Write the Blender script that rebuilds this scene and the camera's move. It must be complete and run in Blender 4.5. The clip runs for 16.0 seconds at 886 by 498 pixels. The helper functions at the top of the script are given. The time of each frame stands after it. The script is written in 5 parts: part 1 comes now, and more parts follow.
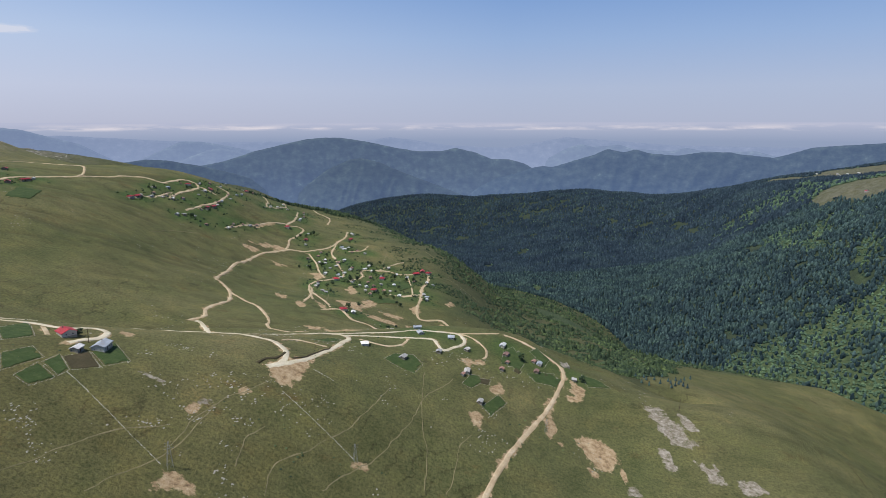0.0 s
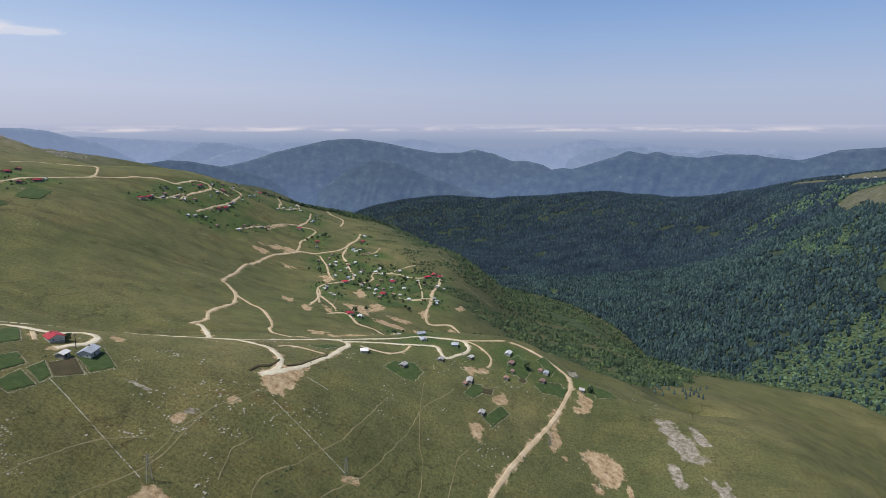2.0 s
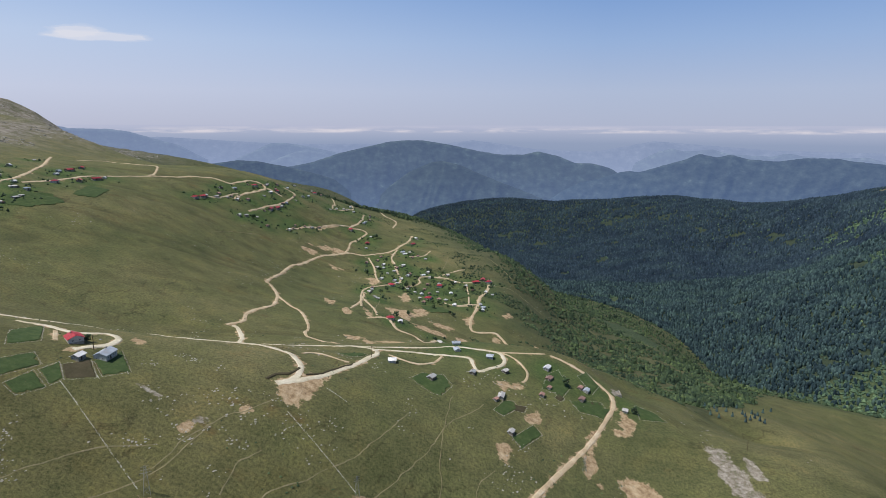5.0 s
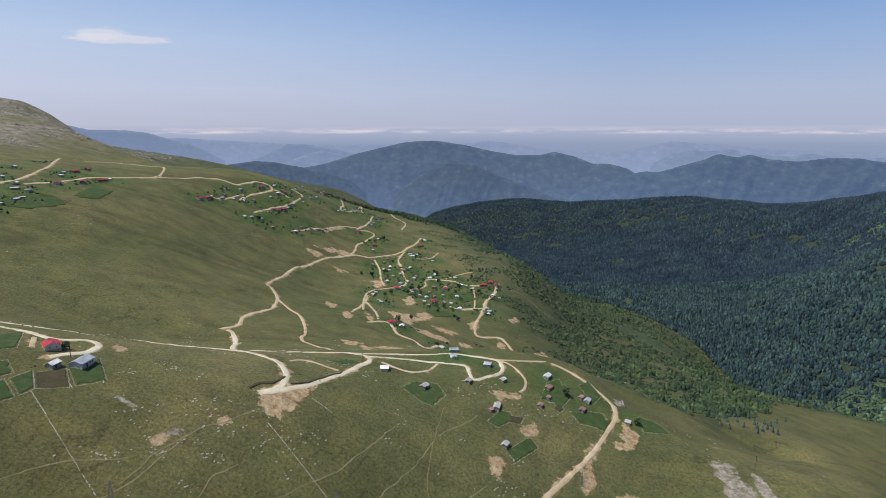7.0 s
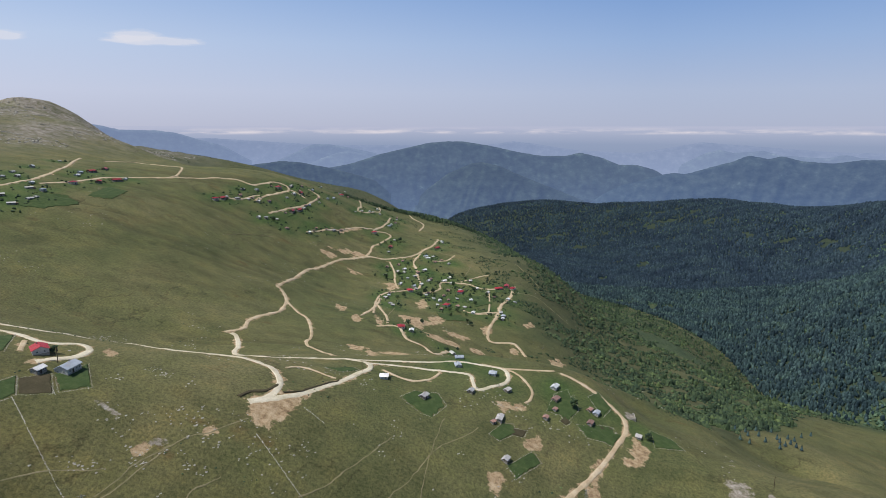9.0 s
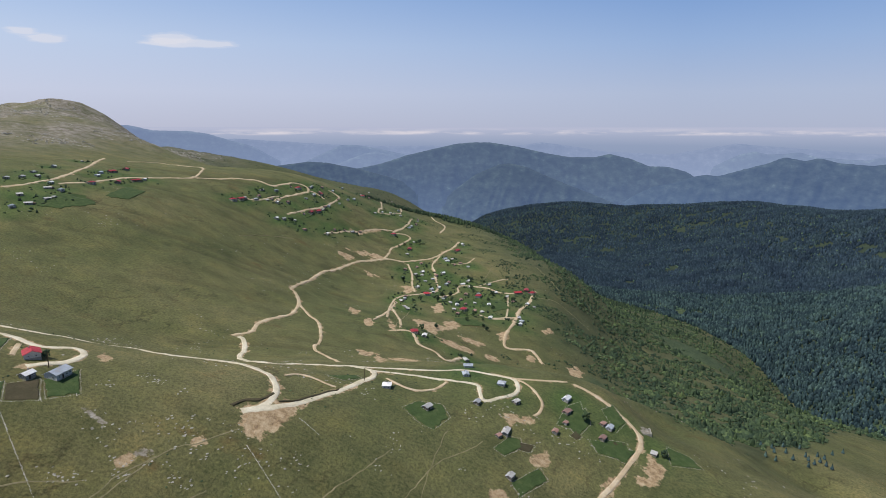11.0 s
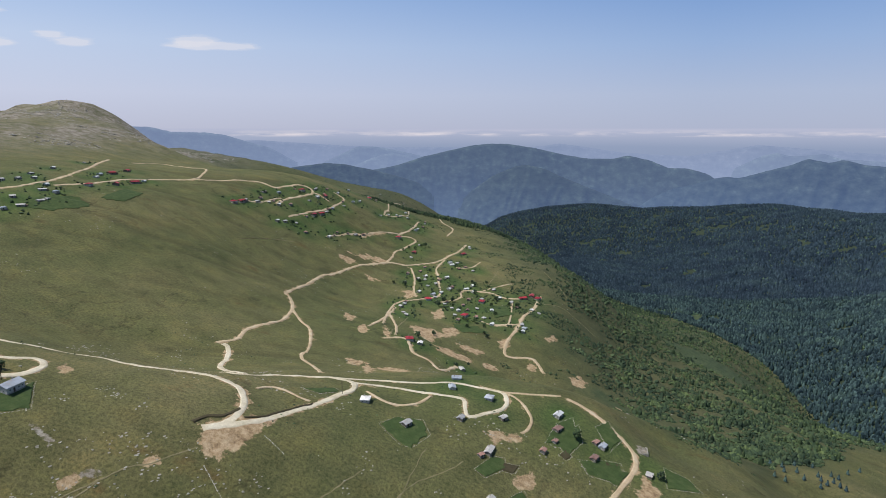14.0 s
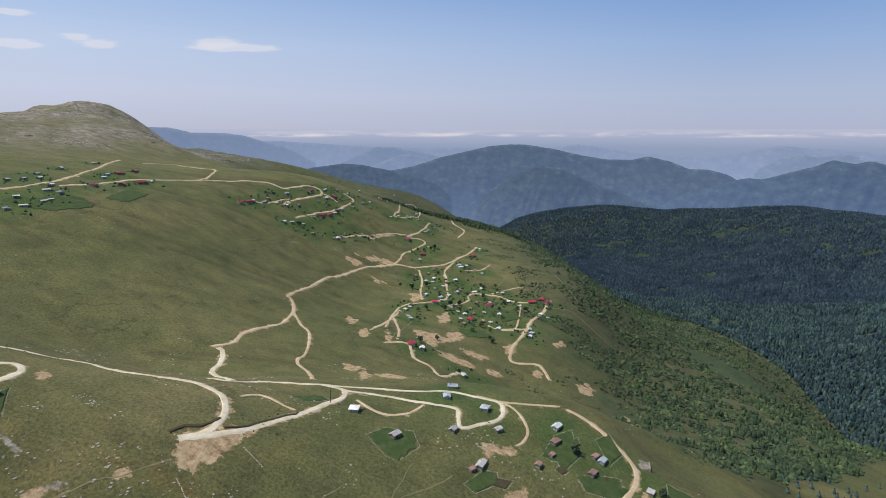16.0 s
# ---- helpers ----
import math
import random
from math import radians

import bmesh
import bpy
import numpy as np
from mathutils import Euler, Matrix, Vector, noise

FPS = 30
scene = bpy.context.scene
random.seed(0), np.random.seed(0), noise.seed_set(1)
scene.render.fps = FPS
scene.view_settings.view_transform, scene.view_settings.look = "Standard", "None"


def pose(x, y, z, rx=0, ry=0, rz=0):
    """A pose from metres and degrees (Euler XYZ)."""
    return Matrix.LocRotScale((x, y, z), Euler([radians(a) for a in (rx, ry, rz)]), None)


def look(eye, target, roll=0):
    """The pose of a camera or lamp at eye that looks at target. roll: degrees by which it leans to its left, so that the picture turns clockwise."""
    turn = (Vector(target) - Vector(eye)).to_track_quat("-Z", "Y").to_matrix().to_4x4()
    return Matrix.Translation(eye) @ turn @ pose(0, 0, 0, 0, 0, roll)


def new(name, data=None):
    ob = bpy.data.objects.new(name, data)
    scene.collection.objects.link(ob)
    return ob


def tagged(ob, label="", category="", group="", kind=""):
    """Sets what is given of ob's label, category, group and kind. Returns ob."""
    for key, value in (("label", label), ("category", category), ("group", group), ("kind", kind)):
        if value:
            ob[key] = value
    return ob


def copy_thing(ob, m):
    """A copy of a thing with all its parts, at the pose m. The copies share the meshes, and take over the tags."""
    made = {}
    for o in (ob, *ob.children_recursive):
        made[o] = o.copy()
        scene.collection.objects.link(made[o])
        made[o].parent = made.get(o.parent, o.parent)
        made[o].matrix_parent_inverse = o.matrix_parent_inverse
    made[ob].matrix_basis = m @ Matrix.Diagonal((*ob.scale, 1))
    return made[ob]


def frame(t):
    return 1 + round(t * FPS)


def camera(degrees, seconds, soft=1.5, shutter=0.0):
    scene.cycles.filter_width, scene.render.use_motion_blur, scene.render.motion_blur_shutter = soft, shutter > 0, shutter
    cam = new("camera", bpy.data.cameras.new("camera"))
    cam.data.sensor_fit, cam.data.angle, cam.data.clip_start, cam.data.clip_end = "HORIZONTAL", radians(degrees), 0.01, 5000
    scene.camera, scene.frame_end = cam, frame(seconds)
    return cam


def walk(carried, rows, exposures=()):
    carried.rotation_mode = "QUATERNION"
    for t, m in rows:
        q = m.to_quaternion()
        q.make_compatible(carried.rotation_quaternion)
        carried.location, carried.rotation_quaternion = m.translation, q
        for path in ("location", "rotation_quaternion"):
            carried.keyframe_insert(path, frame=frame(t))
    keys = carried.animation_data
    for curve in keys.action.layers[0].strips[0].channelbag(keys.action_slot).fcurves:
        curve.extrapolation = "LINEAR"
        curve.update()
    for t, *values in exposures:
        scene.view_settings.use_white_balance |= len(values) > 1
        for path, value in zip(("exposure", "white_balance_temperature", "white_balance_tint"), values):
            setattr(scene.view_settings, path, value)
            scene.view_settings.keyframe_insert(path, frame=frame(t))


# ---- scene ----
cam = camera(69.63, 16.0, soft=0.6)
# seconds, eye, heading to the left, pitch, roll
PATH = [
    (0, (0.00, 0.00, 200.00), 0.00, -11.21, -0.06),
    (1.5, (8.53, 9.87, 199.80), 1.30, -11.11, -0.01),
    (3.5, (19.97, 23.72, 199.41), 4.34, -10.99, 0.07),
    (4.5, (26.01, 31.26, 199.24), 6.77, -10.96, 0.12),
    (7, (40.93, 50.86, 198.81), 9.22, -10.90, -0.07),
    (8, (46.85, 58.50, 198.91), 10.17, -10.90, -0.08),
    (9, (51.89, 66.75, 198.75), 11.58, -10.86, 0.01),
    (10, (56.62, 75.11, 198.68), 12.97, -10.82, 0.03),
    (12.5, (68.23, 95.31, 197.99), 15.27, -10.71, 0.02),
    (13.5, (73.06, 103.05, 197.94), 15.54, -10.67, -0.01),
    (14.5, (77.68, 111.28, 197.81), 16.39, -10.65, 0.01),
    (16, (84.90, 123.62, 197.36), 17.65, -10.59, -0.02),
]
walk(cam, [(t, pose(*eye, 90 + pitch, 0, heading) @ pose(0, 0, 0, 0, 0, roll)) for t, eye, heading, pitch, roll in PATH])

# ---- light ----
SUN_TURN, SUN_UP = radians(-118), radians(62)   # from +y towards +x, and above the horizon
world = bpy.data.worlds.new("sky")
scene.world = world
world.use_nodes = True
wn, wl = world.node_tree.nodes, world.node_tree.links
sky = wn.new("ShaderNodeTexSky")
sky.sky_type, sky.sun_disc = "NISHITA", False
sky.sun_elevation, sky.sun_rotation = SUN_UP, SUN_TURN
sky.altitude, sky.air_density, sky.dust_density, sky.ozone_density = 2000, 1.0, 1.6, 1.5
wn["Background"].inputs["Strength"].default_value = 0.1
# hazy air towards the horizon, whiter on the sunny side, and a few thin clouds
def world_ramp(fac, stops):
    r = wn.new("ShaderNodeValToRGB")
    while len(r.color_ramp.elements) < len(stops):
        r.color_ramp.elements.new(0.5)
    for e, (at, c) in zip(r.color_ramp.elements, stops):
        e.position, e.color = at, (*c, 1)
    wl.new(fac, r.inputs["Fac"])
    return r.outputs["Color"]


def world_mix(fac, a, b):
    n = wn.new("ShaderNodeMix")
    n.data_type = "RGBA"
    n.clamp_factor = True
    for socket, value in ((n.inputs[0], fac), (n.inputs[6], a), (n.inputs[7], b)):
        wl.new(value, socket)
    return n.outputs[2]


way = wn.new("ShaderNodeTexCoord")
parts_of_way = wn.new("ShaderNodeSeparateXYZ")
wl.new(way.outputs["Generated"], parts_of_way.inputs[0])
up = parts_of_way.outputs["Z"]
thick = world_ramp(up, [(0.0, (0.96,) * 3), (0.12, (0.9,) * 3), (0.22, (0.7,) * 3), (0.5, (0.15,) * 3), (0.8, (0,) * 3)])
blue_side = world_ramp(up, [(0.0, (0.42, 0.465, 0.62)), (0.05, (0.42, 0.49, 0.67)), (0.12, (0.31, 0.44, 0.70)), (0.19, (0.2, 0.35, 0.68))])
white_side = world_ramp(up, [(0.0, (0.5, 0.52, 0.66)), (0.05, (0.57, 0.61, 0.77)), (0.12, (0.53, 0.63, 0.83)), (0.19, (0.41, 0.56, 0.85))])
across = wn.new("ShaderNodeMapRange")
across.inputs["From Min"].default_value, across.inputs["From Max"].default_value = 0.1, -0.75
wl.new(parts_of_way.outputs["X"], across.inputs["Value"])
air_colour = world_mix(across.outputs["Result"], blue_side, white_side)
stronger = wn.new("ShaderNodeVectorMath")
stronger.operation = "SCALE"
stronger.inputs["Scale"].default_value = 10.0
wl.new(air_colour, stronger.inputs[0])
hazy = world_mix(thick, sky.outputs["Color"], stronger.outputs[0])
drawn = wn.new("ShaderNodeVectorMath")
drawn.operation = "MULTIPLY"
drawn.inputs[1].default_value = (26, 26, 120)
wl.new(way.outputs["Generated"], drawn.inputs[0])
wisps = wn.new("ShaderNodeTexNoise")
wisps.inputs["Scale"].default_value, wisps.inputs["Detail"].default_value = 1.0, 5
wl.new(drawn.outputs[0], wisps.inputs["Vector"])
# bearing and rise in degrees, half length and half depth
CLOUDLETS = [(-35.0, 6.65, 0.06, 0.006), (-36.4, 6.95, 0.028, 0.0075), (-44.9, 6.5, 0.024, 0.006), (-46.5, 6.9, 0.018, 0.005), (-50.6, 6.2, 0.03, 0.006), (-50.4, 8.3, 0.02, 0.004)]


def cloudlet(bearing, rise, long, deep):
    """How far a way lies within one small flat cloud, 0 to 1, with frayed edges."""
    at = (math.sin(radians(bearing)) * math.cos(radians(rise)), math.cos(radians(bearing)) * math.cos(radians(rise)), math.sin(radians(rise)))
    off = wn.new("ShaderNodeVectorMath")
    off.operation = "SUBTRACT"
    wl.new(way.outputs["Generated"], off.inputs[0])
    off.inputs[1].default_value = at
    size = wn.new("ShaderNodeVectorMath")
    size.operation = "MULTIPLY"
    wl.new(off.outputs[0], size.inputs[0])
    size.inputs[1].default_value = (1 / long, 1 / long, 1 / deep)
    far_off = wn.new("ShaderNodeVectorMath")
    far_off.operation = "LENGTH"
    wl.new(size.outputs[0], far_off.inputs[0])
    frayed = wn.new("ShaderNodeMath")
    frayed.operation = "MULTIPLY_ADD"
    wl.new(wisps.outputs["Fac"], frayed.inputs[0])
    frayed.inputs[1].default_value = -1.6
    wl.new(far_off.outputs["Value"], frayed.inputs[2])
    return world_ramp(frayed.outputs[0], [(0.0, (0.6,) * 3), (0.1, (0.32,) * 3), (0.42, (0,) * 3)])


white = wn.new("ShaderNodeRGB")
white.outputs[0].default_value = (7.4, 7.4, 8.1, 1)
clouded = hazy
for one in CLOUDLETS:
    clouded = world_mix(cloudlet(*one), clouded, white.outputs[0])
wl.new(clouded, wn["Background"].inputs["Color"])
sun_data = bpy.data.lights.new("sun", "SUN")
sun_data.energy, sun_data.angle, sun_data.color = 4.5, radians(0.6), (1.0, 0.95, 0.86)
sun = new("sun", sun_data)
sun.matrix_world = look((math.sin(SUN_TURN) * 900, math.cos(SUN_TURN) * 900, 900 * math.tan(SUN_UP)), (0, 0, 0))


# ---- materials ----
def material(name, rough=0.9):
    m = bpy.data.materials.new(name)
    m.use_nodes = True
    nodes, links = m.node_tree.nodes, m.node_tree.links
    nodes["Principled BSDF"].inputs["Roughness"].default_value = rough
    nodes["Principled BSDF"].inputs["Specular IOR Level"].default_value = 0.2
    return m, nodes, links, nodes["Principled BSDF"]


def place_noise(nodes, links, size, detail=4.0, stretch=(1, 1, 1), rough=0.6):
    """Noise in world metres, with features about size metres wide."""
    geo = nodes.new("ShaderNodeNewGeometry")
    mul = nodes.new("ShaderNodeVectorMath")
    mul.operation = "MULTIPLY"
    mul.inputs[1].default_value = [s / size for s in stretch]
    tex = nodes.new("ShaderNodeTexNoise")
    tex.inputs["Scale"].default_value, tex.inputs["Detail"].default_value = 1.0, detail
    tex.inputs["Roughness"].default_value = rough
    links.new(geo.outputs["Position"], mul.inputs[0])
    links.new(mul.outputs[0], tex.inputs["Vector"])
    return tex.outputs["Fac"]


def ramp(nodes, links, fac, stops):
    r = nodes.new("ShaderNodeValToRGB")
    while len(r.color_ramp.elements) < len(stops):
        r.color_ramp.elements.new(0.5)
    for e, (at, c) in zip(r.color_ramp.elements, stops):
        e.position, e.color = at, (*c, 1)
    links.new(fac, r.inputs["Fac"])
    return r.outputs["Color"]


def mixed(nodes, links, fac, a, b, how="MIX"):
    n = nodes.new("ShaderNodeMix")
    n.data_type, n.blend_type = "RGBA", how
    for socket, value in ((n.inputs[0], fac), (n.inputs[6], a), (n.inputs[7], b)):
        if isinstance(value, bpy.types.NodeSocket):
            links.new(value, socket)
        else:
            socket.default_value = value if isinstance(value, (int, float)) else (*value, 1)
    return n.outputs[2]


def bump(nodes, links, bsdf, height, strength, distance):
    b = nodes.new("ShaderNodeBump")
    b.inputs["Strength"].default_value, b.inputs["Distance"].default_value = strength, distance
    links.new(height, b.inputs["Height"])
    links.new(b.outputs["Normal"], bsdf.inputs["Normal"])


def attribute(nodes, name):
    a = nodes.new("ShaderNodeAttribute")
    a.attribute_name = name
    return a.outputs["Fac"]


def mottled(name, colours, size=6.0, rough=0.9, fine=0.8, relief=0.3):
    """A surface of two or more colours in patches of about size metres, with grain of about fine metres."""
    m, nodes, links, bsdf = material(name, rough)
    big = place_noise(nodes, links, size, 5)
    small = place_noise(nodes, links, fine, 3)
    n = len(colours)
    col = ramp(nodes, links, big, [(0.3 + 0.4 * i / max(n - 1, 1), c) for i, c in enumerate(colours)])
    grain = ramp(nodes, links, small, [(0.25, (0.72, 0.72, 0.72)), (0.75, (1.0, 1.0, 1.0))])
    links.new(mixed(nodes, links, 1.0, col, grain, "MULTIPLY"), bsdf.inputs["Base Color"])
    bump(nodes, links, bsdf, small, 0.6, relief)
    return m


def half(nodes, links, value):
    n = nodes.new("ShaderNodeMath")
    n.operation = "MULTIPLY"
    n.inputs[1].default_value = 0.5
    links.new(value, n.inputs[0])
    return n.outputs[0]


def meadow_material():
    m, nodes, links, bsdf = material("meadow", 0.95)
    broad = place_noise(nodes, links, 140, 5)
    mid = place_noise(nodes, links, 22, 5, (1, 1, 1))
    fine = place_noise(nodes, links, 1.5, 6, (1, 1, 1), 0.7)
    col = ramp(nodes, links, broad, [(0.3, (0.086, 0.1, 0.042)), (0.5, (0.111, 0.114, 0.05)), (0.7, (0.146, 0.137, 0.066))])
    worn = ramp(nodes, links, mid, [(0.3, (0.8, 0.84, 0.8)), (0.5, (1.02, 1.02, 1.02)), (0.7, (1.28, 1.17, 1.1))])
    col = mixed(nodes, links, 1.0, col, worn, "MULTIPLY")
    blades = ramp(nodes, links, fine, [(0.34, (0.58, 0.62, 0.58)), (0.5, (1.0, 1.0, 1.0)), (0.66, (1.36, 1.31, 1.24))])
    col = mixed(nodes, links, 1.0, col, blades, "MULTIPLY")
    # the sunny near shoulder is drier and browner than the long slope
    place = nodes.new("ShaderNodeNewGeometry")
    split = nodes.new("ShaderNodeSeparateXYZ")
    links.new(place.outputs["Position"], split.inputs[0])
    near = nodes.new("ShaderNodeMapRange")
    near.inputs["From Min"].default_value, near.inputs["From Max"].default_value = 350, 240
    links.new(split.outputs["Y"], near.inputs["Value"])
    west = nodes.new("ShaderNodeMapRange")
    west.inputs["From Min"].default_value, west.inputs["From Max"].default_value = 90, -20
    links.new(split.outputs["X"], west.inputs["Value"])
    dry = nodes.new("ShaderNodeMath")
    dry.operation = "MULTIPLY"
    links.new(near.outputs["Result"], dry.inputs[0])
    links.new(west.outputs["Result"], dry.inputs[1])
    col = mixed(nodes, links, dry.outputs[0], col, mixed(nodes, links, 1.0, col, (1.06, 1.0, 0.97), "MULTIPLY"))
    streak = place_noise(nodes, links, 16, 5, (0.3, 1.0, 1.0))
    col = mixed(nodes, links, 1.0, col, ramp(nodes, links, streak, [(0.34, (0.82, 0.83, 0.8)), (0.5, (1, 1, 1)), (0.7, (1.08, 1.08, 1.0))]), "MULTIPLY")
    # narrow trodden terraces along the contours, broken into stretches
    bend = place_noise(nodes, links, 34, 5, (1, 1, 1), 0.6)
    level = nodes.new("ShaderNodeMath")
    level.operation = "MULTIPLY_ADD"
    links.new(bend, level.inputs[0])
    level.inputs[1].default_value = 26.0
    links.new(split.outputs["Z"], level.inputs[2])
    step = nodes.new("ShaderNodeMath")
    step.operation = "PINGPONG"
    links.new(level.outputs[0], step.inputs[0])
    step.inputs[1].default_value = 3.2
    line = ramp(nodes, links, step.outputs[0], [(0.0, (1, 1, 1)), (0.3, (0.6, 0.6, 0.6)), (0.62, (0, 0, 0))])
    stretch = ramp(nodes, links, place_noise(nodes, links, 48, 4, (0.6, 1, 1), 0.6), [(0.5, (0, 0, 0)), (0.62, (1, 1, 1))])
    trodden = mixed(nodes, links, 1.0, line, stretch, "MULTIPLY")
    col = mixed(nodes, links, trodden, col, mixed(nodes, links, 1.0, col, (0.6, 0.58, 0.6), "MULTIPLY"))
    brown = ramp(nodes, links, place_noise(nodes, links, 26, 7, (0.5, 1, 1), 0.7), [(0.6, (0, 0, 0)), (0.7, (0.75, 0.75, 0.75))])
    col = mixed(nodes, links, brown, col, mixed(nodes, links, 1.0, col, (0.9, 0.66, 0.62), "MULTIPLY"))
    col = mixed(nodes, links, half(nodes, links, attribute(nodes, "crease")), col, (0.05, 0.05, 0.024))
    garden = ramp(nodes, links, mid, [(0.35, (0.045, 0.08, 0.024)), (0.65, (0.075, 0.115, 0.036))])
    col = mixed(nodes, links, attribute(nodes, "lush"), col, mixed(nodes, links, 1.0, garden, blades, "MULTIPLY"))
    # stony ground on the summits
    stones = place_noise(nodes, links, 14, 8, (1, 1, 1), 0.75)
    stone_col = ramp(nodes, links, stones, [(0.4, (0.12, 0.115, 0.07)), (0.5, (0.2, 0.18, 0.15)), (0.62, (0.31, 0.28, 0.25))])
    col = mixed(nodes, links, attribute(nodes, "stony"), col, stone_col)
    floor = ramp(nodes, links, mid, [(0.35, (0.024, 0.038, 0.024)), (0.7, (0.042, 0.058, 0.036))])
    col = mixed(nodes, links, attribute(nodes, "wooded"), col, floor)
    grassy = ramp(nodes, links, place_noise(nodes, links, 7, 6, (1, 1, 1), 0.7), [(0.35, (0.034, 0.055, 0.028)), (0.52, (0.058, 0.084, 0.04)), (0.68, (0.092, 0.115, 0.056))])
    col = mixed(nodes, links, attribute(nodes, "glade"), col, grassy)
    # bare earth and outcrops with ragged edges
    crumb = place_noise(nodes, links, 9, 9, (1, 1, 1), 0.72)
    earth = ramp(nodes, links, place_noise(nodes, links, 3.5, 7, (1, 1, 1), 0.7), [(0.32, (0.15, 0.1, 0.06)), (0.48, (0.36, 0.26, 0.155)), (0.64, (0.5, 0.39, 0.26))])
    scree = ramp(nodes, links, place_noise(nodes, links, 3, 7, (1, 1, 1), 0.75), [(0.36, (0.11, 0.11, 0.06)), (0.5, (0.25, 0.22, 0.18)), (0.66, (0.42, 0.39, 0.35))])
    for name, colour in (("bare", earth), ("rocky", scree)):
        sum_of = nodes.new("ShaderNodeMath")
        sum_of.operation = "MULTIPLY_ADD"
        links.new(crumb, sum_of.inputs[0])
        sum_of.inputs[1].default_value = 2.4
        links.new(attribute(nodes, name), sum_of.inputs[2])
        col = mixed(nodes, links, ramp(nodes, links, half(nodes, links, sum_of.outputs[0]), [(0.83, (0, 0, 0)), (0.9, (1, 1, 1))]), col, colour)
    links.new(col, bsdf.inputs["Base Color"])
    bump(nodes, links, bsdf, fine, 0.9, 1.0)
    return m


def leaf_material(name, dark, light, size=60.0):
    m, nodes, links, bsdf = material(name, 0.8)
    geo = nodes.new("ShaderNodeNewGeometry")
    patch = place_noise(nodes, links, size, 3)
    col = ramp(nodes, links, geo.outputs["Random Per Island"], [(0.0, dark), (0.75, [(a + b) / 2 for a, b in zip(dark, light)]), (1.0, light)])
    tone = ramp(nodes, links, patch, [(0.32, (0.6, 0.64, 0.74)), (0.5, (1, 1, 1)), (0.68, (1.4, 1.32, 1.08))])
    links.new(mixed(nodes, links, 1.0, col, tone, "MULTIPLY"), bsdf.inputs["Base Color"])
    return m


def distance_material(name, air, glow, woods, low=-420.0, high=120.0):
    """Wooded mountains many kilometres off: woods and clearings, with the blue air in between put in as a glowing veil.
    """
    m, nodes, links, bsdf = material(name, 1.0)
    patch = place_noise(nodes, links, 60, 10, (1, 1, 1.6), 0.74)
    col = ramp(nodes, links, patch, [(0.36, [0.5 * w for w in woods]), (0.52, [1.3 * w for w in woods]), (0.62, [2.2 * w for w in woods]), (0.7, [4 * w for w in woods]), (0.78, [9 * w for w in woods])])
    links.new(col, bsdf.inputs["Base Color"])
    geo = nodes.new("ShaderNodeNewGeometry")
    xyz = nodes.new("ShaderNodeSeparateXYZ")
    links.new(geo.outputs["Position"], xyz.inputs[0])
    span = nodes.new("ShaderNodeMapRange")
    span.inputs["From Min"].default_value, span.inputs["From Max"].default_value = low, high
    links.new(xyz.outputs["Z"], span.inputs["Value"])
    # haze as emission colour, brighter towards the foot of the range
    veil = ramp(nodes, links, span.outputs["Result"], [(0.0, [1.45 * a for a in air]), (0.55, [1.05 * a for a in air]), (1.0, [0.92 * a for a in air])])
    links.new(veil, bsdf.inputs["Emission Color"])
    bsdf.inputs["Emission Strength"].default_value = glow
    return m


MEADOW = meadow_material()
# forest leaf colours lean blue for the haze over distance, far conifers most
CONIFER = leaf_material("conifer_needles", (0.012, 0.029, 0.038), (0.068, 0.116, 0.118), 45.0)
CONIFER_HAZED = leaf_material("haze_tinted_needles", (0.012, 0.027, 0.043), (0.046, 0.077, 0.106), 90.0)
BROADLEAF = leaf_material("broad_leaves", (0.04, 0.076, 0.052), (0.11, 0.175, 0.108))
SCRUB = leaf_material("scrub_leaves", (0.022, 0.043, 0.025), (0.086, 0.124, 0.058), 30.0)

# ---- the lie of the land ----
# Cross-sections of the grazed mountain: heights along x at each y.
SLOPE_X = np.array([-1500, -1000, -650, -420, -220, -100, 0, 100, 250, 500.0])
SLOPE = {
    100: (476, 314, 216, 165, 93, 40, 15, -18, -79, -182),
    240: (418, 288, 186, 132, 108, 56, 6, -12, -51, -171),
    340: (376, 270, 176, 108, 93, 74, 33, -6, -24, -166),
    430: (336, 253, 180, 111, 53, 56, 44, 14, -18, -167),
    500: (305, 233, 183, 109, 51, 34, 35, 23, -37, -167),
    600: (261, 193, 170, 122, 40, 16, -20, -39, -57, -156),
    800: (172, 204, 159, 119, 23, -1, -16, -71, -103, -148),
    1050: (206, 221, 137, 119, 32, 8, -15, -86, -154, -320),
    1400: (217, 218, 102, 24, -3, -47, -108, -168, -205, -323),
    2000: (156, 65, 18, -96, -216, -271, -299, -308, -343, -400),
}
# Cross-sections of the wooded mountain on the other side of the valley.
WOODS_X = np.array([-600, -200, 150, 450, 750, 1100, 1600, 2400.0])
WOODS = {
    600: (-394, -353, -322, -346, -246, 84, 299, 456),
    1000: (-423, -352, -312, -241, -127, 198, 176, 371),
    1400: (-447, -314, -240, -228, -92, 95, 71, 260),
    2000: (-411, -223, -261, -234, -188, 12, 9, 215),
    2800: (-473, -341, -305, -237, -137, -113, -24, 70),
    3500: (-301, -214, -209, -191, -169, -221, -161, -18),
    4200: (-348, -292, -329, -440, -375, -309, -268, -203),
}


